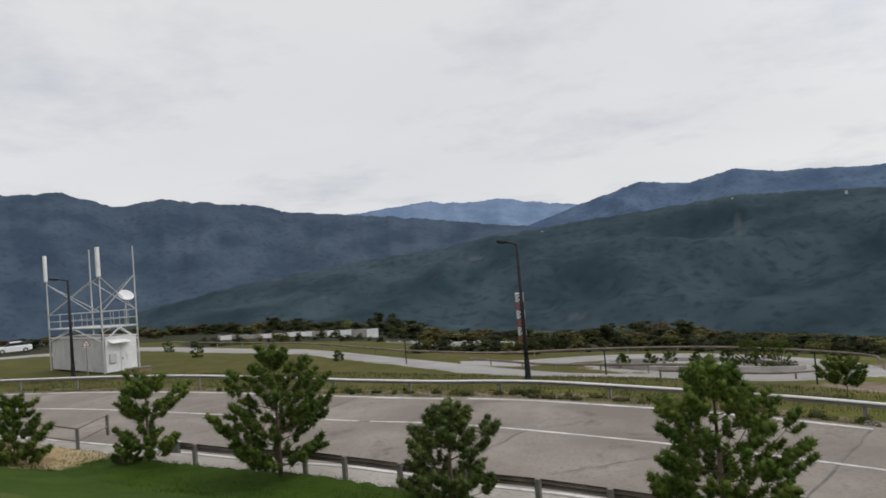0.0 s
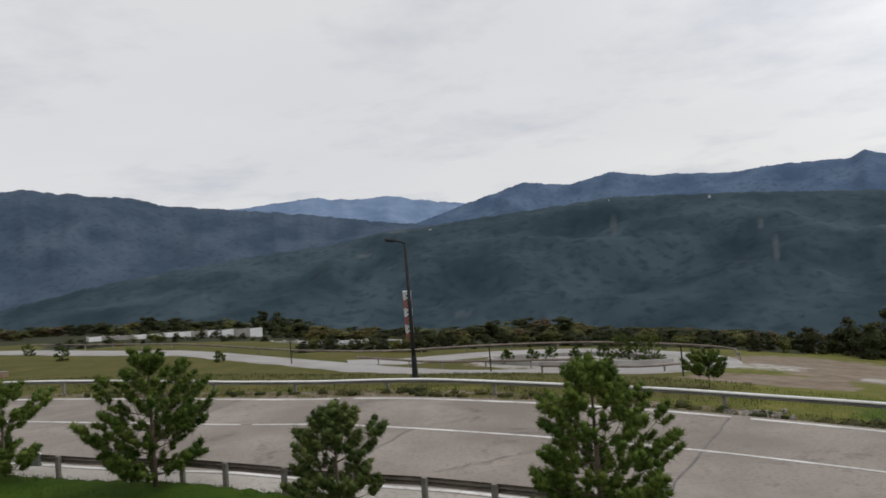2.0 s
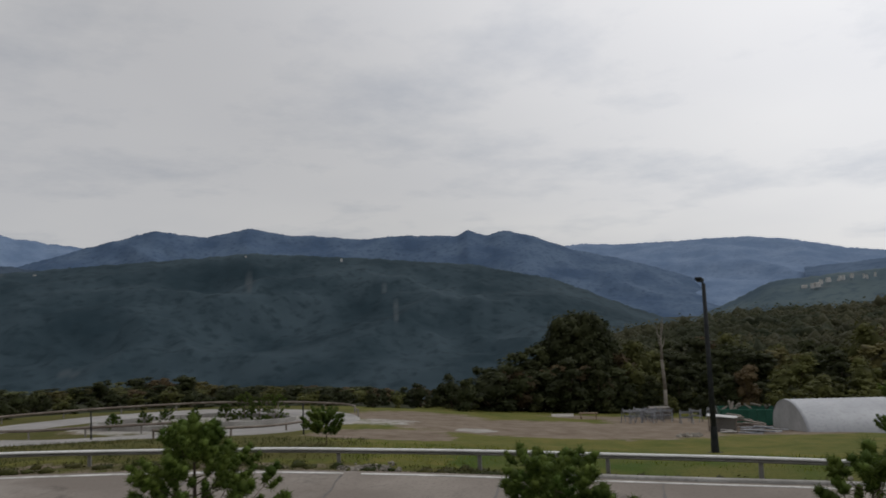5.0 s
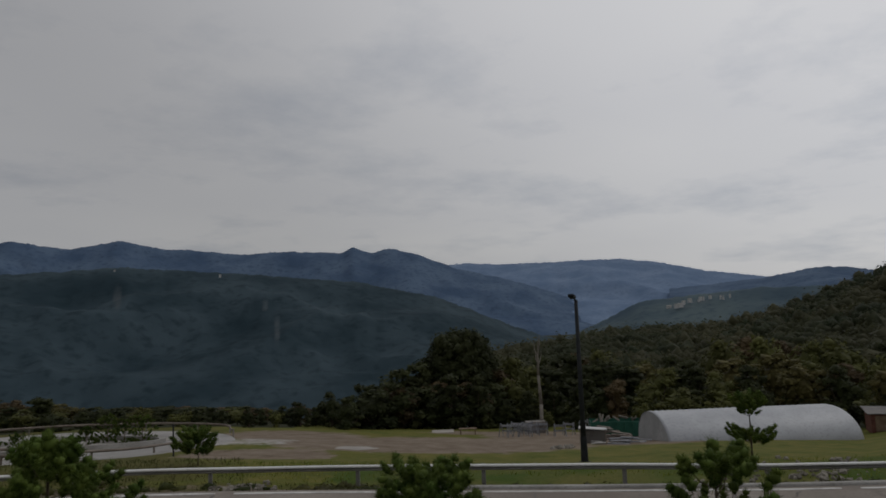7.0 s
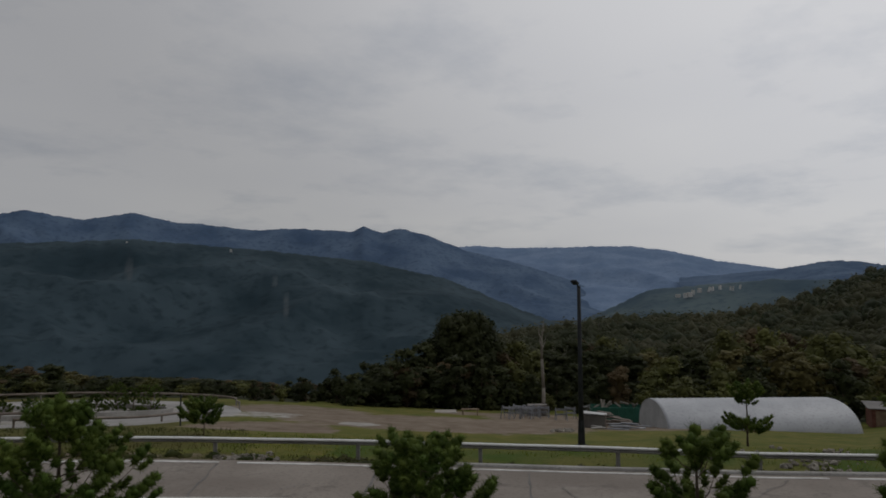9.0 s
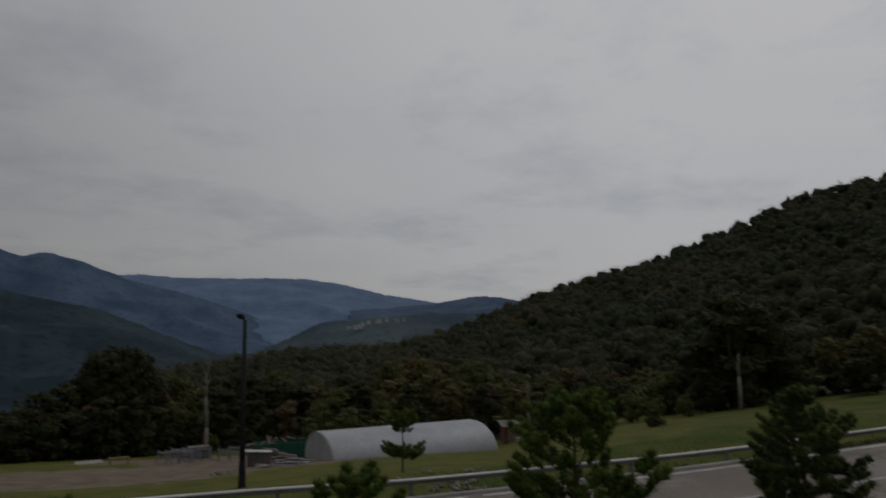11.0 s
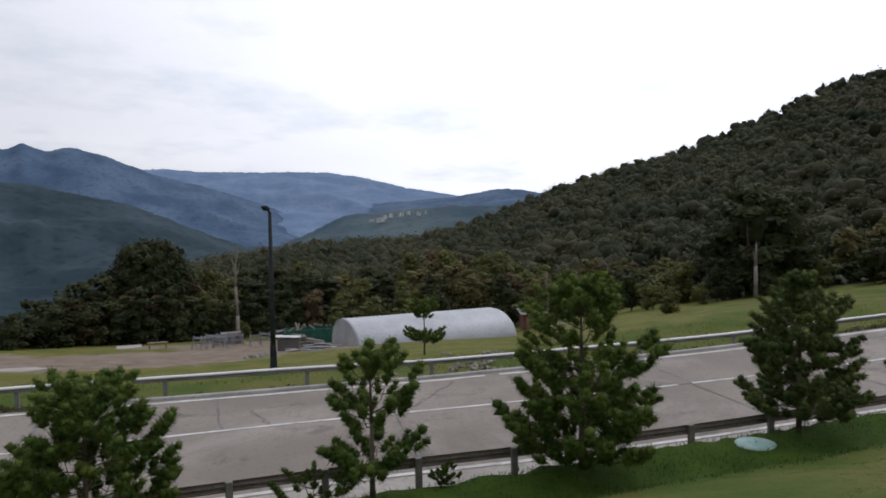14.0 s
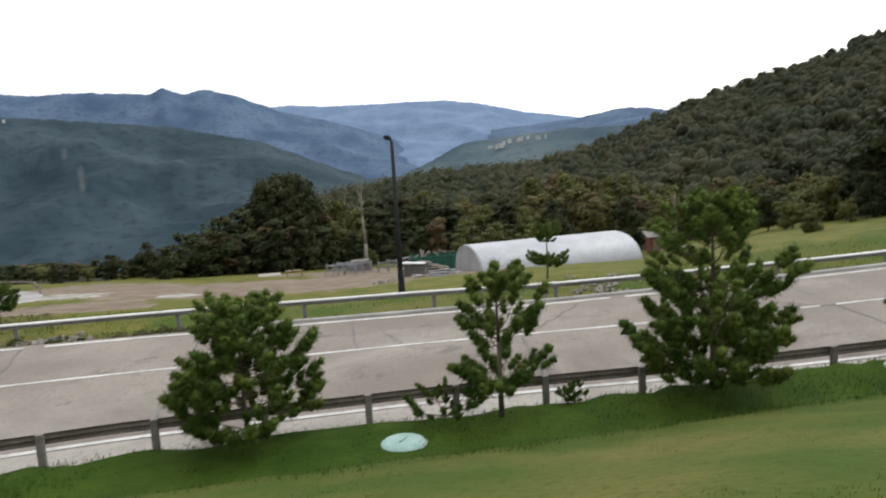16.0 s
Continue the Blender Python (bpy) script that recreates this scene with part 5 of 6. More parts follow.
def crate_stack(az, d, w, h, label, material):
    x, y, z = on(az, d)
    ob = thing("crate_stack", label, "crates", Matrix.Translation((x, y, z)) @ Matrix.Rotation(radians(az + 10), 4, "Z"))
    for k in range(3):
        bm = bmesh.new()
        for q in range(5):
            box(bm, 0, 0, k * h / 3 + q * h / 16 + 0.03, w, 0.9, h / 26, bevel=0.005)
        for sx in (-1, 1):
            box(bm, sx * w * 0.47, 0, k * h / 3 + h / 6, 0.06, 0.86, h / 3.2)
        part("crate", bm, material, ob)


crate_stack(-55.0, 63.5, 1.7, 1.05, "stack of grey slatted crates in the yard", POST)


def bench(az, d):
    x, y, z = on(az, d)
    ob = thing("bench", "rough dark wooden bench on the yard", "bench", Matrix.Translation((x, y, z)) @ Matrix.Rotation(radians(az), 4, "Z"))
    bm = bmesh.new()
    box(bm, 0, 0, 0.5, 1.5, 0.4, 0.07, bevel=0.01)
    part("seat", bm, WOOD, ob)
    for sx in (-0.6, 0.6):
        bm = bmesh.new()
        box(bm, sx, 0, 0.235, 0.1, 0.36, 0.47, bevel=0.01)
        part("leg", bm, WOOD, ob)


bench(-49.6, 59)


def work_table(az, d):
    x, y, z = on(az, d)
    ob = thing("work_table", "rusty work bench with a pale sheet-metal top", "table", Matrix.Translation((x, y, z)) @ Matrix.Rotation(radians(az), 4, "Z"))
    bm = bmesh.new()
    box(bm, 0, 0, 1.02, 1.9, 0.9, 0.05, Matrix.Rotation(0.07, 3, "Y"), 0.01)
    part("tabletop", bm, GREY_PANEL, ob)
    bm = bmesh.new()
    box(bm, 0.1, 0.1, 0.46, 1.6, 0.8, 0.9, bevel=0.04)
    part("body", bm, DULL_STEEL, ob)
    for sx in (-0.85, 0.85):
        for sy in (-0.42, 0.42):
            bm = bmesh.new()
            tube(bm, (sx, sy, 0), (sx, sy, 1.0), 0.05, 0.05, 6)
            part("leg", bm, RUSTY, ob)


work_table(-59.4, 51)


def plank_pile(name, az, d, n, ln, material, label, seed, rise=0.05):
    x, y, z = on(az, d)
    r = random.Random(seed)
    ob = thing(name, label, "planks", Matrix.Translation((x, y, z)) @ Matrix.Rotation(radians(az), 4, "Z"))
    for k in range(n):
        bm = bmesh.new()
        box(bm, r.uniform(-0.6, 0.6), r.uniform(-0.5, 0.5), 0.06 + k * rise, ln * r.uniform(0.6, 1), 0.24, 0.06,
            Euler((0, r.uniform(-0.05, 0.05), r.uniform(-0.5, 0.5))).to_matrix(), 0.006)
        part("plank", bm, material, ob)


plank_pile("plank_pile", -61.9, 51, 7, 1.6, DULL_PLASTIC, "pile of pale planks and offcuts beside the barn", 3)
plank_pile("plank_pile", -80.5, 62, 5, 2.0, GREY_PANEL, "pale sheets lying beside the shed", 4)
plank_pile("scrap_pile", -60.3, 56, 12, 1.8, RUSTY, "pile of rusty scrap beside the skip", 5, 0.08)


plank_pile("scrap_pile", -61.4, 53, 9, 1.5, RUSTY, "heap of rusty scrap and offcuts beside the work bench", 6, 0.07)
plank_pile("plank_pile", -62.6, 53.5, 6, 1.3, DULL_PLASTIC, "scattered grey boards lying beside the barn", 7, 0.05)
plank_pile("plank_pile", -60.0, 50, 4, 1.1, OLD_CONCRETE, "few pale offcuts on the bare soil", 8, 0.03)
plank_pile("plank_pile", -81.6, 60, 5, 1.6, OLD_CONCRETE, "pale boards lying at the foot of the grass bank", 9, 0.04)


def slab_stone(az, d):
    x, y, z = on(az, d)
    bm = bmesh.new()
    box(bm, 0, 0, 0.06, 1.9, 1.1, 0.12, Matrix.Rotation(0.05, 3, "X"), 0.03)
    ob = mesh_object("stone_slab", bm, SHOULDER)
    ob.matrix_basis = Matrix.Translation((x, y, z)) @ Matrix.Rotation(radians(az), 4, "Z")
    tagged(ob, "pale slab lying on the grass edge of the yard", "slab")


slab_stone(-47.6, 62)


def manhole_lid(az, d, rad):
    x, y, z = on(az, d)
    ob = thing("septic_lid", "pale green round domed cover in the lawn", "cover", Matrix.Translation((x, y, z - 0.055)))
    bm = bmesh.new()
    prof = [(rad, 0.0), (rad, 0.05), (rad * 0.94, 0.08), (rad * 0.6, 0.105), (rad * 0.25, 0.115), (0.02, 0.12)]
    rings = [[bm.verts.new((math.cos(a * math.pi / 16) * q, math.sin(a * math.pi / 16) * q, h)) for a in range(32)] for q, h in prof]
    for p, q in zip(rings, rings[1:]):
        for a in range(32):
            bm.faces.new((p[a], p[(a + 1) % 32], q[(a + 1) % 32], q[a]))
    bm.faces.new(rings[-1])
    part("dome", bm, LID, ob, smooth=True)
    bm = bmesh.new()
    tube(bm, (0, 0, -0.15), (0, 0, 0.05), rad * 1.06, rad * 1.06, 32)
    part("rim", bm, OLD_CONCRETE, ob)
    bm = bmesh.new()
    box(bm, 0, 0, 0.13, 0.22, 0.05, 0.03, bevel=0.01)
    part("grip", bm, LID, ob)


manhole_lid(-58.5, 11.2, 0.4)
manhole_lid(-97.4, 15.3, 0.4)


# ------------------------------------------------------------ handrail and sand on the verge
def handrail():
    ob = thing("handrail", "dark metal handrail with two bars at the sandy patch", "railing")
    pts = [on(34, 30), on(28.8, 27), on(26.8, 29)]
    for p in pts:
        bm = bmesh.new()
        box(bm, p[0], p[1], p[2] + 0.42, 0.09, 0.09, 1.0, bevel=0.008)
        part("post", bm, DULL_STEEL, ob)
    for a, b in zip(pts, pts[1:]):
        for h in (0.9, 0.48):
            bm = bmesh.new()
            tube(bm, (a[0], a[1], a[2] + h), (b[0], b[1], b[2] + h), 0.032, 0.032, 8)
            part("bar", bm, RUSTY, ob)


handrail()


# ------------------------------------------------------------ aerial cabin
def aerial_cabin():
    """A grey container cabin with four lattice-braced masts, a gallery, panel aerials and a dish."""
    a, b = Vector(polar(26.35, 60.4)), Vector(polar(29.6, 71.5))       # near corner and far end of the long side
    d = (b - a).normalized()
    q = Vector((d.y, -d.x)) if Vector((d.y, -d.x)).dot(Vector((1, 0))) > 0 else Vector((-d.y, d.x))
    c = a + d * 6.0 + q * 1.22
    z = EYE - 5.05
    ob = thing("aerial_cabin", "grey container cabin carrying white aerial masts and a gallery", "cabin",
               Matrix.Translation((c.x, c.y, z)) @ Matrix.Rotation(math.atan2(d.y, d.x), 4, "Z"))
    side = 1 if (Matrix.Rotation(-math.atan2(d.y, d.x), 3, "Z") @ Vector((q.x, q.y, 0))).y > 0 else -1
    L, W, H = 6.0, 1.22, 2.9                     # half length, half width, height; -x is the near end
    bm = bmesh.new()
    box(bm, 0, 0, H / 2 + 0.1, 2 * L, 2 * W, H - 0.2, bevel=0.02)
    part("body", bm, GREY_PANEL, ob)
    for s in (-1, 1):
        for k in range(9):
            bm = bmesh.new()
            box(bm, -L + 0.8 + k * 1.3, s * (W + 0.012), H / 2 + 0.1, 0.06, 0.03, H - 0.3, bevel=0.006)
            part("panel_rib", bm, GREY_PANEL, ob)
    bm = bmesh.new()
    box(bm, 0, 0, H + 0.02, 2 * L + 0.2, 2 * W + 0.25, 0.07, bevel=0.01)
    part("roof", bm, WHITE, ob)
    bm = bmesh.new()
    box(bm, -L - 0.02, 0, H / 2 + 0.1, 0.05, 2 * W - 0.06, H - 0.25, bevel=0.01)
    part("end_panel", bm, WHITE, ob, "white end wall")
    bm = bmesh.new()
    box(bm, -L - 0.07, side * 0.35, 1.25, 0.06, 0.85, 1.95, bevel=0.01)
    door = part("door", bm, WHITE, ob)
    bm = bmesh.new()
    box(bm, -L - 0.12, side * 0.05, 1.2, 0.06, 0.06, 0.16, bevel=0.01)
    part("door_handle", bm, BLACK, door)
    bm = bmesh.new()
    box(bm, -L - 0.35, side * -0.2, 2.55, 0.7, 1.5, 0.05, Matrix.Rotation(-0.25, 3, "Y"), 0.01)
    part("canopy", bm, WHITE, ob)
    bm = bmesh.new()
    box(bm, -L - 0.14, side * -0.7, 1.3, 0.18, 0.5, 0.7, bevel=0.02)
    part("meter_box", bm, GREY_PANEL, ob)
    bm = bmesh.new()
    w0 = -side * (W + 0.03)
    for k in range(3):
        a0, a1 = 2.094 * k + 1.571, 2.094 * (k + 1) + 1.571
        tube(bm, (-L + 3.9 + math.cos(a0) * 0.3, w0, 2.3 + math.sin(a0) * 0.3), (-L + 3.9 + math.cos(a1) * 0.3, w0, 2.3 + math.sin(a1) * 0.3), 0.07, 0.07, 6)
    part("warning_sign", bm, WHITE, ob, "white triangular warning sign")
    tops = {(-1, -1): 10.0, (-1, 1): 9.8, (1, -1): 10.5, (1, 1): 10.1}
    corner = {}
    for (sx, sy), h in tops.items():
        bm = bmesh.new()
        x, y = sx * (L + 0.05) - (2.9 if (sx, sy) == (1, side) else 0), sy * (W + 0.12)
        tube(bm, (x, y, 0), (x, y, h), 0.075, 0.05, 8)
        part("mast", bm, STEEL, ob)
        corner[sx, sy] = (x, y)
    ring = [(-1, -1), (1, -1), (1, 1), (-1, 1)]
    for p, q2 in zip(ring, ring[1:] + ring[:1]):
        (x0, y0), (x1, y1) = corner[p], corner[q2]
        for h, rad in ((3.7, 0.06), (4.35, 0.022), (4.95, 0.025)):
            bm = bmesh.new()
            tube(bm, (x0, y0, h), (x1, y1, h), rad, rad, 6)
            part("gallery_bar", bm, STEEL if h > 4 else GREY_PANEL, ob)
        for f in (0.25, 0.5, 0.75):
            bm = bmesh.new()
            tube(bm, (x0 + (x1 - x0) * f, y0 + (y1 - y0) * f, 3.7), (x0 + (x1 - x0) * f, y0 + (y1 - y0) * f, 4.95), 0.018, 0.018, 5)
            part("baluster", bm, STEEL, ob)
        for h0, h1 in ((4.9, 7.7), (7.7, 4.9)):
            bm = bmesh.new()
            tube(bm, (x0, y0, h0), (x1, y1, h1), 0.034, 0.034, 6)
            part("brace", bm, STEEL, ob)
        bm = bmesh.new()
        tube(bm, (x0, y0, 2.6), ((x0 + x1) / 2, (y0 + y1) / 2, 3.65), 0.045, 0.045, 6)
        tube(bm, (x1, y1, 2.6), ((x0 + x1) / 2, (y0 + y1) / 2, 3.65), 0.045, 0.045, 6)
        part("knee_brace", bm, WHITE, ob)
    bm = bmesh.new()
    box(bm, 0, 0, 3.68, 2 * L, 2 * W, 0.06)
    part("gallery_floor", bm, GREY_PANEL, ob)
    near = -side
    for (sx, sy), off in (((-1, near), -0.2), ((1, near), -0.22)):
        bm = bmesh.new()
        x, y = corner[sx, sy]
        box(bm, x + off, y + near * 0.12, tops[sx, sy] - 1.0, 0.36, 0.24, 2.3, bevel=0.03)
        panel = part("panel_aerial", bm, WHITE, ob)
        bm = bmesh.new()
        for h in (0.3, 1.6):
            box(bm, x + off / 2, y + near * 0.06, tops[sx, sy] - h, 0.3, 0.08, 0.08)
        part("bracket", bm, STEEL, panel)
    bm = bmesh.new()
    x, y = corner[(-1, near)]
    for k in range(3):
        tube(bm, (x + 0.12 + 0.05 * k, y, 2.7), (x + 0.1 + 0.05 * k, y, 7.8), 0.02, 0.02, 5)
    part("cable", bm, BLACK, ob)
    bm = bmesh.new()
    prof = [(0.02, 0.0), (0.25, 0.03), (0.45, 0.11), (0.6, 0.22), (0.6, 0.26), (0.44, 0.16), (0.24, 0.08), (0.02, 0.05)]
    rings = [[bm.verts.new((math.cos(k * math.pi / 12) * q, math.sin(k * math.pi / 12) * q, h)) for k in range(24)] for q, h in prof]
    for p, q2 in zip(rings, rings[1:]):
        for k in range(24):
            bm.faces.new((p[k], p[(k + 1) % 24], q2[(k + 1) % 24], q2[k]))
    bmesh.ops.transform(bm, matrix=Matrix.Translation((-L + 0.1, -near * 0.6, 5.95)) @ Matrix.Rotation(-0.75, 4, "Y"), verts=bm.verts)
    dish = part("dish", bm, WHITE, ob, "white parabolic dish", smooth=True)
    bm = bmesh.new()
    tube(bm, (-L + 0.1, -near * 0.6, 3.7), (-L + 0.1, -near * 0.6, 5.9), 0.05, 0.05, 8)
    part("dish_post", bm, STEEL, ob)


aerial_cabin()


def warning_sign(az, d):
    """A triangular warning sign on a slim post; its symbol is a plain dark shape."""
    x, y, z = on(az, d)
    ob = thing("warning_sign", "white triangular warning sign with a red border on a post", "sign", Matrix.Translation((x, y, z - 0.05)) @ Matrix.Rotation(radians(az), 4, "Z"))
    bm = bmesh.new()
    tube(bm, (0, 0.03, 0), (0, 0.03, 2.75), 0.03, 0.03, 8)
    part("post", bm, POST, ob)
    for name, size, y0, material in (("border", 0.36, 0.0, RED), ("plate", 0.25, -0.006, WHITE), ("symbol", 0.1, -0.012, BLACK)):
        bm = bmesh.new()
        ring = [[bm.verts.new((math.sin(k * 2.0944) * size, y0 + dy, 2.45 + math.cos(k * 2.0944) * size)) for k in range(3)] for dy in (0, 0.008)]
        bm.faces.new(ring[0])
        bm.faces.new(ring[1][::-1])
        for k in range(3):
            bm.faces.new((ring[0][k], ring[1][k], ring[1][(k + 1) % 3], ring[0][(k + 1) % 3]))
        bmesh.ops.recalc_face_normals(bm, faces=bm.faces)
        part(name, bm, material, ob)


warning_sign(27.55, 58.5)


def door_deck(az, d):
    x, y, z = on(az, d)
    ob = thing("wooden_step", "pale wooden step of boards before the cabin door", "step", Matrix.Translation((x, y, z)) @ Matrix.Rotation(radians(az + 12), 4, "Z"))
    for k in range(6):
        bm = bmesh.new()
        box(bm, -0.75 + k * 0.3, 0, 0.34 - 0.02 * (k % 2), 0.27, 1.0, 0.05, bevel=0.006)
        part("board", bm, DEAD, ob)
    for sy in (-0.4, 0.4):
        bm = bmesh.new()
        box(bm, 0, sy, 0.14, 1.7, 0.1, 0.36, bevel=0.008)
        part("joist", bm, WOOD, ob)


door_deck(24.2, 59.5)


# ------------------------------------------------------------ side road, turning loop and their rails
def strip(name, knots, width, material, label, lift=0.05):
    """A paved way draped over the ground; knots: heading and distance."""
    p = spline([polar(a, d) for a, d in knots], 1.0)
    t = np.gradient(p, axis=0)
    t /= np.linalg.norm(t, axis=1)[:, None]
    n = np.stack([-t[:, 1], t[:, 0]], 1)
    verts, k = [], 9
    for q, m in zip(p, n):
        for j in range(k):
            u = width * (j / (k - 1) - 0.5)
            verts.append((q[0] + m[0] * u, q[1] + m[1] * u, ground_z(q[0] + m[0] * u, q[1] + m[1] * u) + (lift if 0 < j < k - 1 else -0.2)))
    verts = np.array(verts)
    i, j = np.meshgrid(np.arange(len(p) - 1), np.arange(k - 1), indexing="ij")
    faces = np.stack([i * k + j, (i + 1) * k + j, (i + 1) * k + j + 1, i * k + j + 1], -1).reshape(-1, 4)[:, ::-1]
    ob = raw(name, verts, faces, material, smooth=True)
    tagged(ob, label, "road", kind="structure")
    return p, n


PALE = mat("pale_worn_paving", (0.24, 0.23, 0.22), (0.31, 0.3, 0.29), (0.19, 0.18, 0.17), scale=0.4, fine=8, rough=0.9, bump=0.1)
side_p, side_n = strip("road", [(36, 104), (30, 97), (23.6, 88), (17.5, 76), (12.4, 69), (8.9, 63.5), (4.4, 56.5), (-0.1, 51), (-4.7, 47), (-9.2, 44), (-17, 42.8), (-22, 43.4), (-26.5, 46), (-29, 50),
                        (-28.4, 54.5), (-25, 57), (-20, 58), (-13.8, 58), (-9.3, 56.5), (-5, 54.5), (0, 54)], 5.2, PALE, "pale paved side road with a turning loop")


def small_rail(label, knots, top, spacing, beam_h, material, post_mat):
    p = spline([polar(a, d) for a, d in knots], 1.0)
    ob = thing("guardrail", label, "guardrail")
    z = np.array([ground_z(*q) for q in p])
    t = np.gradient(p, axis=0)
    t /= np.linalg.norm(t, axis=1)[:, None]
    n = np.stack([-t[:, 1], t[:, 0]], 1)
    pts = np.column_stack([p, z])
    sweep("beam", material, [(0, top - beam_h), (0.035, top - beam_h * 0.5), (0, top), (-0.03, top), (0.0, top - beam_h * 0.5), (-0.03, top - beam_h)], parent=ob, closed=True, pts=pts, nor=n)
    for i in range(0, len(p), spacing):
        bm = bmesh.new()
        box(bm, p[i][0] - n[i][0] * 0.1, p[i][1] - n[i][1] * 0.1, z[i] + top / 2 - 0.1, 0.09, 0.09, top + 0.2, bevel=0.01)
        part("post", bm, post_mat, ob)


small_rail("low dark guardrail round the outer edge of the turning loop", [(-31.2, 52), (-30.4, 57.5), (-25.5, 60.5), (-20, 61.3), (-13.8, 61.3), (-8, 60), (-2, 58.6), (4, 62), (9, 69), (14, 76), (22, 90)], 0.6, 4, 0.17, RUSTY, POST)
small_rail("low dark guardrail beside the side road", [(-19, 45.8), (-12, 46.5), (-8, 47.4), (-4.5, 50), (-1, 53)], 0.6, 3, 0.16, RUSTY, POST)
small_rail("low guardrail on the near edge of the loop", [(-29, 46.5), (-25, 42.8), (-21, 40.6), (-16, 40)], 0.5, 4, 0.14, RUSTY, RUSTY)


def thin_post(az, d, h):
    x, y, z = on(az, d)
    ob = thing("marker_post", "thin dark metal post beside the side road", "post", Matrix.Translation((x, y, z - 0.1)), group="thin roadside posts")
    bm = bmesh.new()
    tube(bm, (0, 0, 0), (0, 0, h), 0.045, 0.04, 8)
    part("shaft", bm, BLACK, ob)
    bm = bmesh.new()
    tube(bm, (0, 0, h - 0.02), (0, 0, h + 0.05), 0.06, 0.03, 8)
    part("cap", bm, BLACK, ob)


for az, d, h in ((3.9, 54, 1.9), (-12.0, 43.5, 1.6), (-27.0, 40.5, 1.75), (-115.0, 40, 1.6)):
    thin_post(az, d, h)

# planted island inside the loop
bm = bmesh.new()
ring = [polar(-19.2 + 7.2 * math.cos(t) + 0.4 * math.sin(3 * t), 50.3 + 3.6 * math.sin(t)) for t in np.linspace(0, 2 * math.pi, 48, endpoint=False)]
top = [bm.verts.new((x, y, ground_z(x, y) + 0.3)) for x, y in ring]
low = [bm.verts.new((x, y, ground_z(x, y) - 0.2)) for x, y in ring]
cx, cy = polar(-19.2, 50.3)
inner = [bm.verts.new((x + (cx - x) * 0.06, y + (cy - y) * 0.06, ground_z(x, y) + 0.3)) for x, y in ring]
inner2 = [bm.verts.new((x + (cx - x) * 0.06, y + (cy - y) * 0.06, ground_z(x, y) - 0.2)) for x, y in ring]
for k in range(48):
    j = (k + 1) % 48
    bm.faces.new((low[k], low[j], top[j], top[k]))
    bm.faces.new((top[k], top[j], inner[j], inner[k]))
    bm.faces.new((inner[k], inner[j], inner2[j], inner2[k]))
bmesh.ops.recalc_face_normals(bm, faces=bm.faces)
tagged(mesh_object("kerb", bm, OLD_CONCRETE), "concrete kerb round the planted island", "kerb", kind="structure")


# ------------------------------------------------------------ walls, mast and cars beyond the side road
def panel_wall(label, a, b, top_el, n, hgt, seed):
    """A run of pale concrete panels between two headings; a, b: heading and distance."""
    ob = thing("boundary_wall", label, "wall", kind="structure")
    p, q = Vector(polar(*a)), Vector(polar(*b))
    ang = math.atan2((q - p).y, (q - p).x)
    step = (q - p).length / n
    r = random.Random(seed)
    for k in range(n):
        c = p.lerp(q, (k + 0.5) / n)
        dd = c.length
        f = (k + 0.5) / n
        zt = EYE + dd * math.tan(radians(top_el[0] + (top_el[1] - top_el[0]) * f))
        zt = round(zt * 12) / 12
        zb = min(zt - hgt, ground_z(c.x, c.y) - 0.2)
        bm = bmesh.new()
        box(bm, c.x, c.y, (zt + zb) / 2, step * 0.97, 0.18, zt - zb, Matrix.Rotation(ang, 3, "Z"), 0.015)
        part("panel", bm, WHITE if r.random() < 0.75 else OLD_CONCRETE, ob)
        bm = bmesh.new()
        e = p.lerp(q, k / n)
        box(bm, e.x, e.y, (zt + zb) / 2 + 0.08, 0.3, 0.3, zt - zb + 0.1, Matrix.Rotation(ang, 3, "Z"), 0.02)
        part("pier", bm, OLD_CONCRETE, ob)


panel_wall("pale concrete panel wall among dark trees", (18.2, 98), (5.8, 96), (-2.85, -3.45), 12, 1.0, 1)
panel_wall("low whitish panel wall beside the side road", (5.2, 82), (-4.6, 72), (-4.55, -5.3), 9, 0.6, 2)


def banded_mast(az, d, h):
    x, y, z = on(az, d)
    ob = thing("lattice_mast", "square lattice mast painted in red and white bands", "mast", Matrix.Translation((x, y, z - 0.1)))
    bands, w = 7, 0.32
    for k in range(bands):
        z0, z1 = h * k / bands, h * (k + 1) / bands
        bm = bmesh.new()
        for sx in (-1, 1):
            for sy in (-1, 1):
                tube(bm, (sx * w, sy * w, z0), (sx * w, sy * w, z1), 0.07, 0.07, 6)
        for s in (-1, 1):
            for f in (0, 0.5):
                za, zb = z0 + (z1 - z0) * f, z0 + (z1 - z0) * (f + 0.5)
                tube(bm, (-w, s * w, za), (w, s * w, zb), 0.04, 0.04, 5)
                tube(bm, (w, s * w, za), (-w, s * w, zb), 0.04, 0.04, 5)
                tube(bm, (s * w, -w, za), (s * w, w, zb), 0.04, 0.04, 5)
                tube(bm, (s * w, w, za), (s * w, -w, zb), 0.04, 0.04, 5)
        part("band", bm, GREY_PANEL if k % 2 == 0 else RED, ob)
    bm = bmesh.new()
    box(bm, 0, 0, h + 0.04, 0.8, 0.8, 0.07, bevel=0.02)
    part("platform", bm, WHITE, ob)
    bm = bmesh.new()
    box(bm, -1.6, 0.4, 0.5, 1.5, 1.2, 1.0, bevel=0.03)
    part("equipment_hut", bm, GREY_PANEL, ob)


banded_mast(-5.8, 70, 5.75)


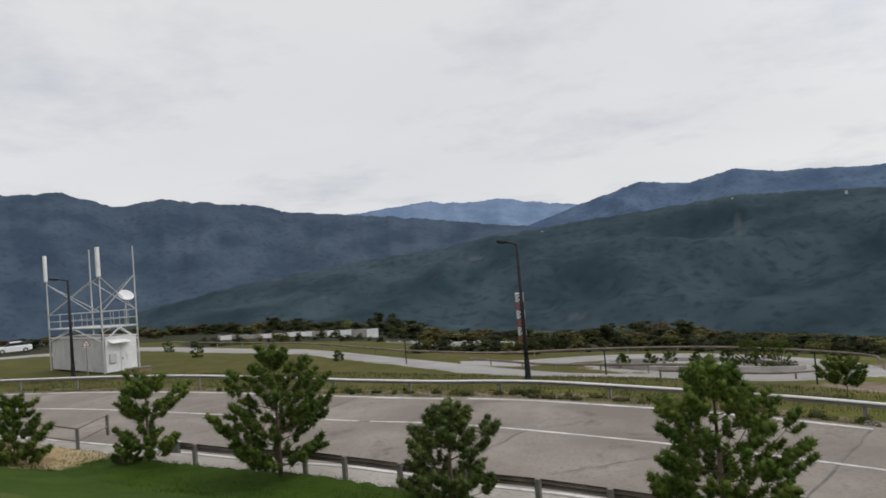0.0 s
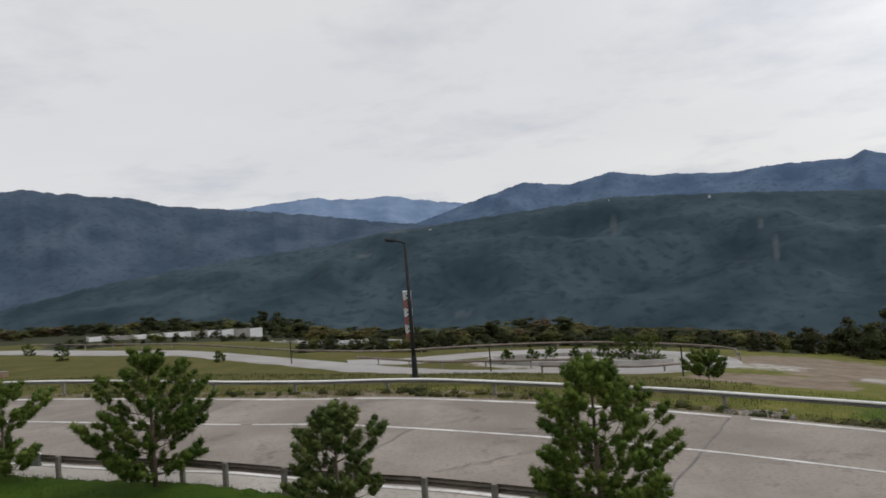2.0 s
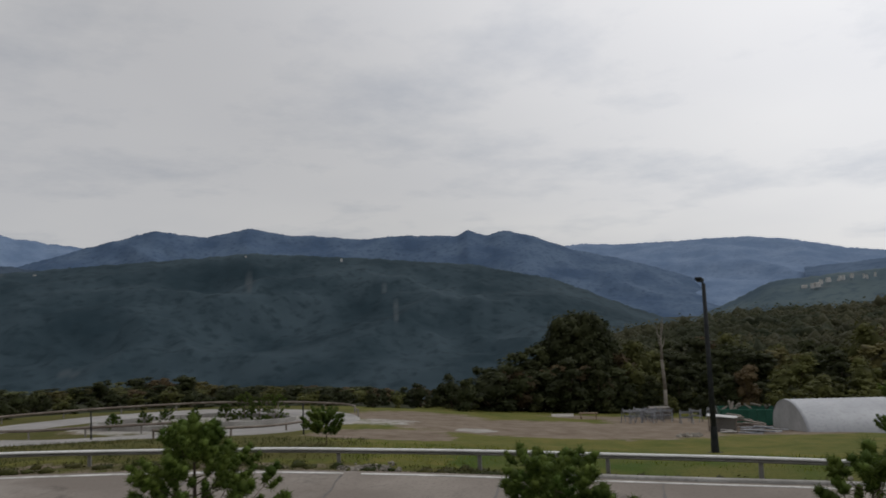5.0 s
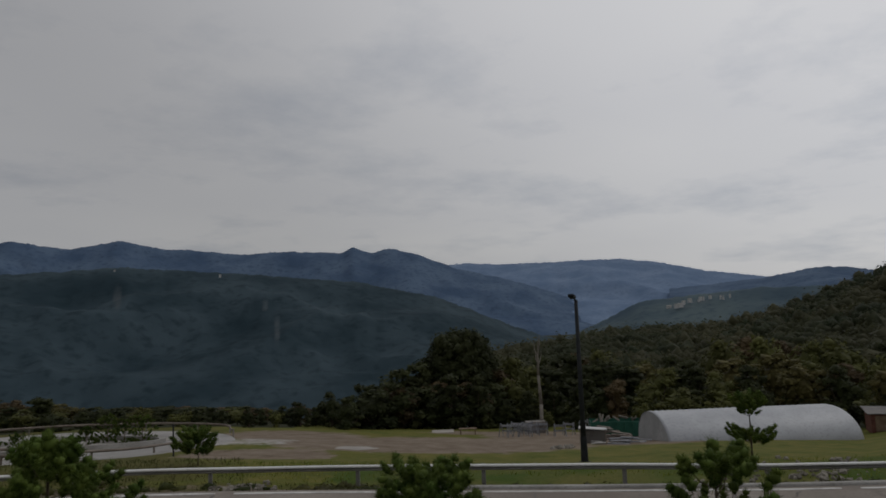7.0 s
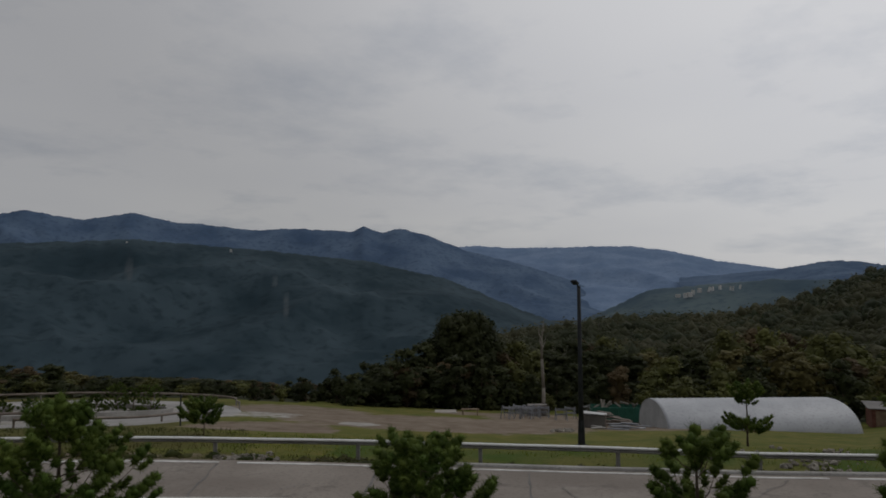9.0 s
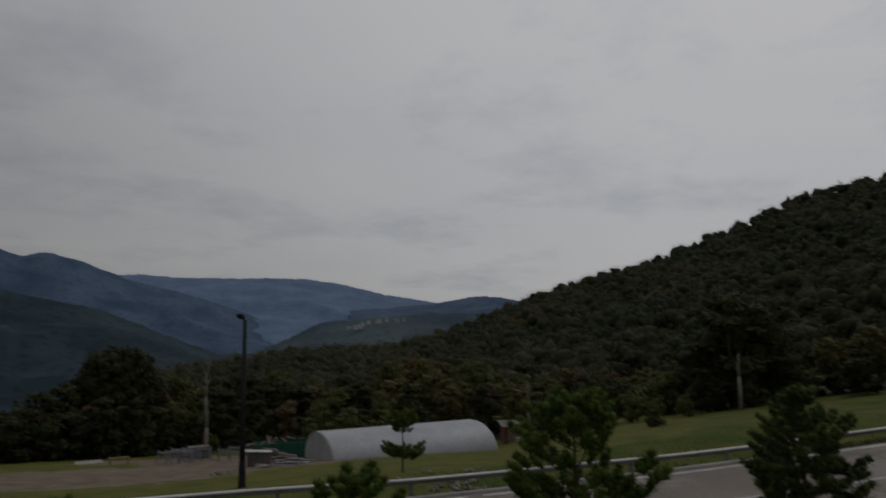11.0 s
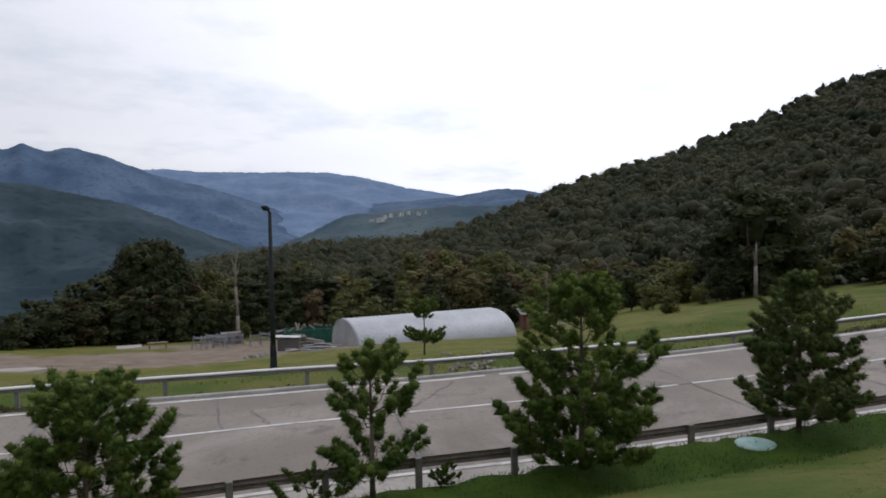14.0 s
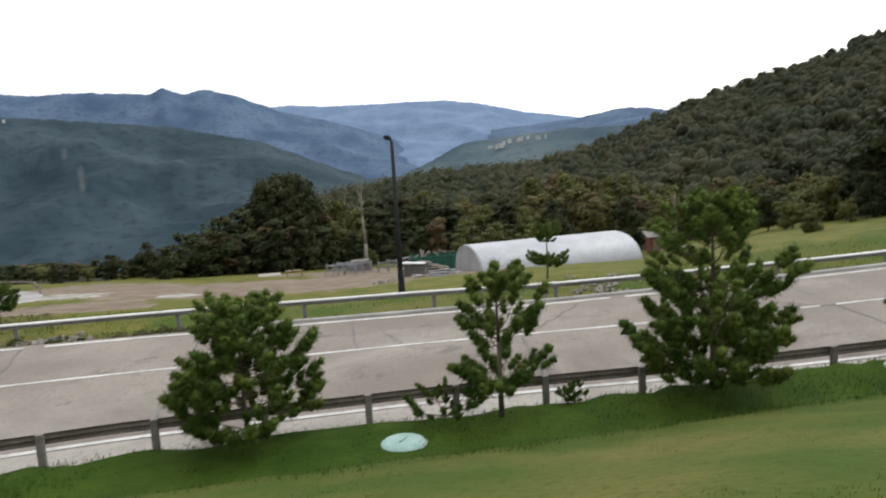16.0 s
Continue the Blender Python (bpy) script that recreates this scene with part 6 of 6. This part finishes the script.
def car(az, d, turn, paint, label):
    x, y, z = on(az, d)
    ob = thing("car", label, "car", Matrix.Translation((x, y, z)) @ Matrix.Rotation(turn, 4, "Z"), group="parked cars")

    def hull(stations, material, name, parent):
        """Lofts a body from cross-sections: x, half width, bottom, top."""
        bm = bmesh.new()
        rows = []
        for sx, hw, b, t in stations:
            rows.append([bm.verts.new((sx, y0, z0)) for y0, z0 in ((-hw, b), (-hw, t - 0.08), (-hw * 0.9, t), (hw * 0.9, t), (hw, t - 0.08), (hw, b))])
        for p, q in zip(rows, rows[1:]):
            for k in range(6):
                bm.faces.new((p[k], p[(k + 1) % 6], q[(k + 1) % 6], q[k]))
        bm.faces.new(rows[0])
        bm.faces.new(rows[-1])
        bmesh.ops.recalc_face_normals(bm, faces=bm.faces)
        return part(name, bm, material, parent)

    hull([(-2.15, 0.74, 0.38, 0.82), (-1.95, 0.86, 0.25, 0.92), (-0.9, 0.88, 0.22, 0.95), (0.9, 0.88, 0.22, 0.98), (1.9, 0.86, 0.25, 0.98), (2.15, 0.76, 0.36, 0.86)], paint, "body", ob)
    hull([(-1.15, 0.8, 0.93, 0.98), (-0.5, 0.7, 0.93, 1.42), (1.0, 0.7, 0.95, 1.45), (1.75, 0.78, 0.95, 1.02)], GLASS, "window", ob)
    hull([(-0.45, 0.66, 1.38, 1.47), (0.3, 0.68, 1.4, 1.5), (1.0, 0.66, 1.38, 1.48)], paint, "roof", ob)
    for sx in (-1.35, 1.35):
        for sy in (-0.8, 0.8):
            bm = bmesh.new()
            tube(bm, (sx, sy - 0.1, 0.31), (sx, sy + 0.1, 0.31), 0.31, 0.31, 18)
            wheel = part("wheel", bm, RUBBER, ob)
            bm = bmesh.new()
            tube(bm, (sx, sy - 0.11, 0.31), (sx, sy + 0.11, 0.31), 0.18, 0.18, 12)
            part("rim", bm, STEEL, wheel)
    for sy in (-0.6, 0.6):
        bm = bmesh.new()
        box(bm, -2.1, sy, 0.68, 0.1, 0.3, 0.14, bevel=0.02)
        part("headlight", bm, STEEL, ob)


car(31.9, 112, radians(35), CAR_WHITE, "white car parked beside the side road")
car(35.2, 118, radians(35), CAR_GREY, "dark grey car parked beside the side road")
car(34.2, 108, radians(35), CAR_GREY, "grey car parked beside the side road")


# ------------------------------------------------------------ far houses on the hills
def far_house(az, d, el, w, h, seed):
    x, y = polar(az, d)
    z = EYE + d * math.tan(radians(el))
    ob = thing("house", "tiny white house far off on the wooded hill", "house", Matrix.Translation((x, y, z)) @ Matrix.Rotation(radians(az + seed * 7), 4, "Z"), group="far village houses")
    bm = bmesh.new()
    box(bm, 0, 0, h / 2 - 3, w, w * 0.6, h + 6, bevel=0.1)
    part("wall", bm, GREY_PANEL, ob)
    bm = bmesh.new()
    for s in (-1, 1):
        box(bm, 0, s * w * 0.17, h + w * 0.08, w * 1.06, w * 0.4, 0.4, Matrix.Rotation(-s * 0.45, 3, "X"))
    part("roof", bm, OLD_CONCRETE, ob)


r = random.Random(8)
for k in range(14):
    f = k / 13
    far_house(-65.2 - 5.2 * f + r.uniform(-0.3, 0.3), 1560 + 60 * r.random(), 0.05 + 0.75 * f + r.uniform(-0.25, 0.1), r.uniform(4, 11), r.uniform(1.6, 2.6), k)
for k, (az, el) in enumerate(((-23.0, 4.35), (-30.5, 3.9), (-8.4, 3.2), (12.6, 1.0))):
    far_house(az, 1660, el - 0.12, 4 + k % 3, 1.5, k)


# ------------------------------------------------------------ grass blades
def blades(name, label, az_range, r_range, n, tall, wide, keep, material, seed, clump=1, spread=0.0):
    """Single blades of grass as slim triangles standing on the ground; keep(s, u) tells where they grow."""
    g = np.random.default_rng(seed)
    az = np.radians(g.uniform(*az_range, n))
    d = np.sqrt(g.uniform(r_range[0] ** 2, r_range[1] ** 2, n))
    x, y = -np.sin(az) * d, np.cos(az) * d
    _, u, _ = road_coords(x, y)
    ok = keep(u) & (g.random(n) < np.clip([0.75 + 0.8 * noise.noise((a * 0.5, b * 0.5, seed)) for a, b in zip(x, y)], 0, 1))
    x, y = np.repeat(x[ok], clump), np.repeat(y[ok], clump)
    x, y = x + g.normal(size=len(x)) * spread, y + g.normal(size=len(x)) * spread
    z = height(x, y) - 0.02
    k = len(x)
    h = tall * (0.4 + 0.9 * g.random(k))
    a = g.random(k) * 6.283
    lean = g.normal(size=(k, 2)) * h[:, None] * 0.35
    root = np.stack([x, y, z], 1)
    w = np.stack([np.cos(a), np.sin(a), 0 * a], 1) * wide
    tip = root + np.column_stack([lean, h])
    v = np.stack([root - w, root + w, tip], 1).reshape(-1, 3)
    ob = raw(name, v, np.arange(3 * k).reshape(-1, 3), material)
    tagged(ob, label, "grass", kind="stuff")


GRASS = leaf_mat("lawn_blades", (0.1, 0.145, 0.022), (0.17, 0.175, 0.045), scale=0.5, island=0.3, trans=0.3, vary=0)
VERGE_GRASS = leaf_mat("dark_verge_blades", (0.042, 0.078, 0.011), (0.078, 0.118, 0.018), scale=0.8, island=0.3, trans=0.3, vary=0)
MEADOW = leaf_mat("bright_meadow_blades", (0.13, 0.172, 0.024), (0.22, 0.225, 0.046), scale=0.25, island=0.3, trans=0.3, vary=0)
WEEDS = leaf_mat("rough_verge_weeds", (0.042, 0.056, 0.015), (0.09, 0.084, 0.028), scale=0.5, island=0.35, trans=0.3, vary=0)
blades("verge_grass", "darker green grass along the near verge", (-122, 36), (9, 30), 130000, 0.085, 0.008, lambda u: (u < -5.3) & (u > -8.2), VERGE_GRASS, 2, 2, 0.06)
blades("verge_weeds", "rough olive weeds and dry grass along the far verge", (-118, 42), (18, 50), 60000, 0.11, 0.012, lambda u: (u > 5.3) & (u < 7.4), WEEDS, 3, 4, 0.12)
blades("meadow_grass", "rough meadow grass beyond the guardrail", (-112, -30), (26, 66), 45000, 0.13, 0.018, lambda u: (u > 6.9) & (u < 13), MEADOW, 4, 3, 0.15)
blades("lawn_grass", "short mown grass on the lawn bank", (-128, -38), (3.5, 13), 36000, 0.022, 0.006, lambda u: u < -8.0, GRASS, 5, 2, 0.05)
blades("dry_grass", "dry olive grass beyond the guardrail", (-32, 36), (26, 66), 30000, 0.16, 0.014, lambda u: (u > 6.9) & (u < 15), WEEDS, 6, 3, 0.15)


def verge_plants(az0, az1, n, seed):
    """Low leafy weeds that sprawl over the verge between kerb and guardrail."""
    g = np.random.default_rng(seed)
    centres, radii = [], []
    for _ in range(n):
        i = near_station(g.uniform(az1, az0), 6.0)
        u = spread(i, g.uniform(5.35, 6.9))
        x, y = LINE_PTS[i][0] + NOR[i][0] * u, LINE_PTS[i][1] + NOR[i][1] * u
        w = g.uniform(0.15, 0.45)
        centres.append((x, y, ground_z(x, y) + 0.04))
        radii.append((w, w, g.uniform(0.1, 0.28)))
    ob = foliage("verge_plants", [leaf_cloud(centres, radii, n * 45, 0.05, seed, 0.9)], [lumps(centres, [tuple(0.75 * q for q in a) for a in radii], seed, 0.5)], WEEDS)
    tagged(ob, "low sprawling leafy weeds on the far verge", "weeds", kind="stuff")


verge_plants(-36, -110, 420, 12)
verge_plants(20, -36, 60, 13)
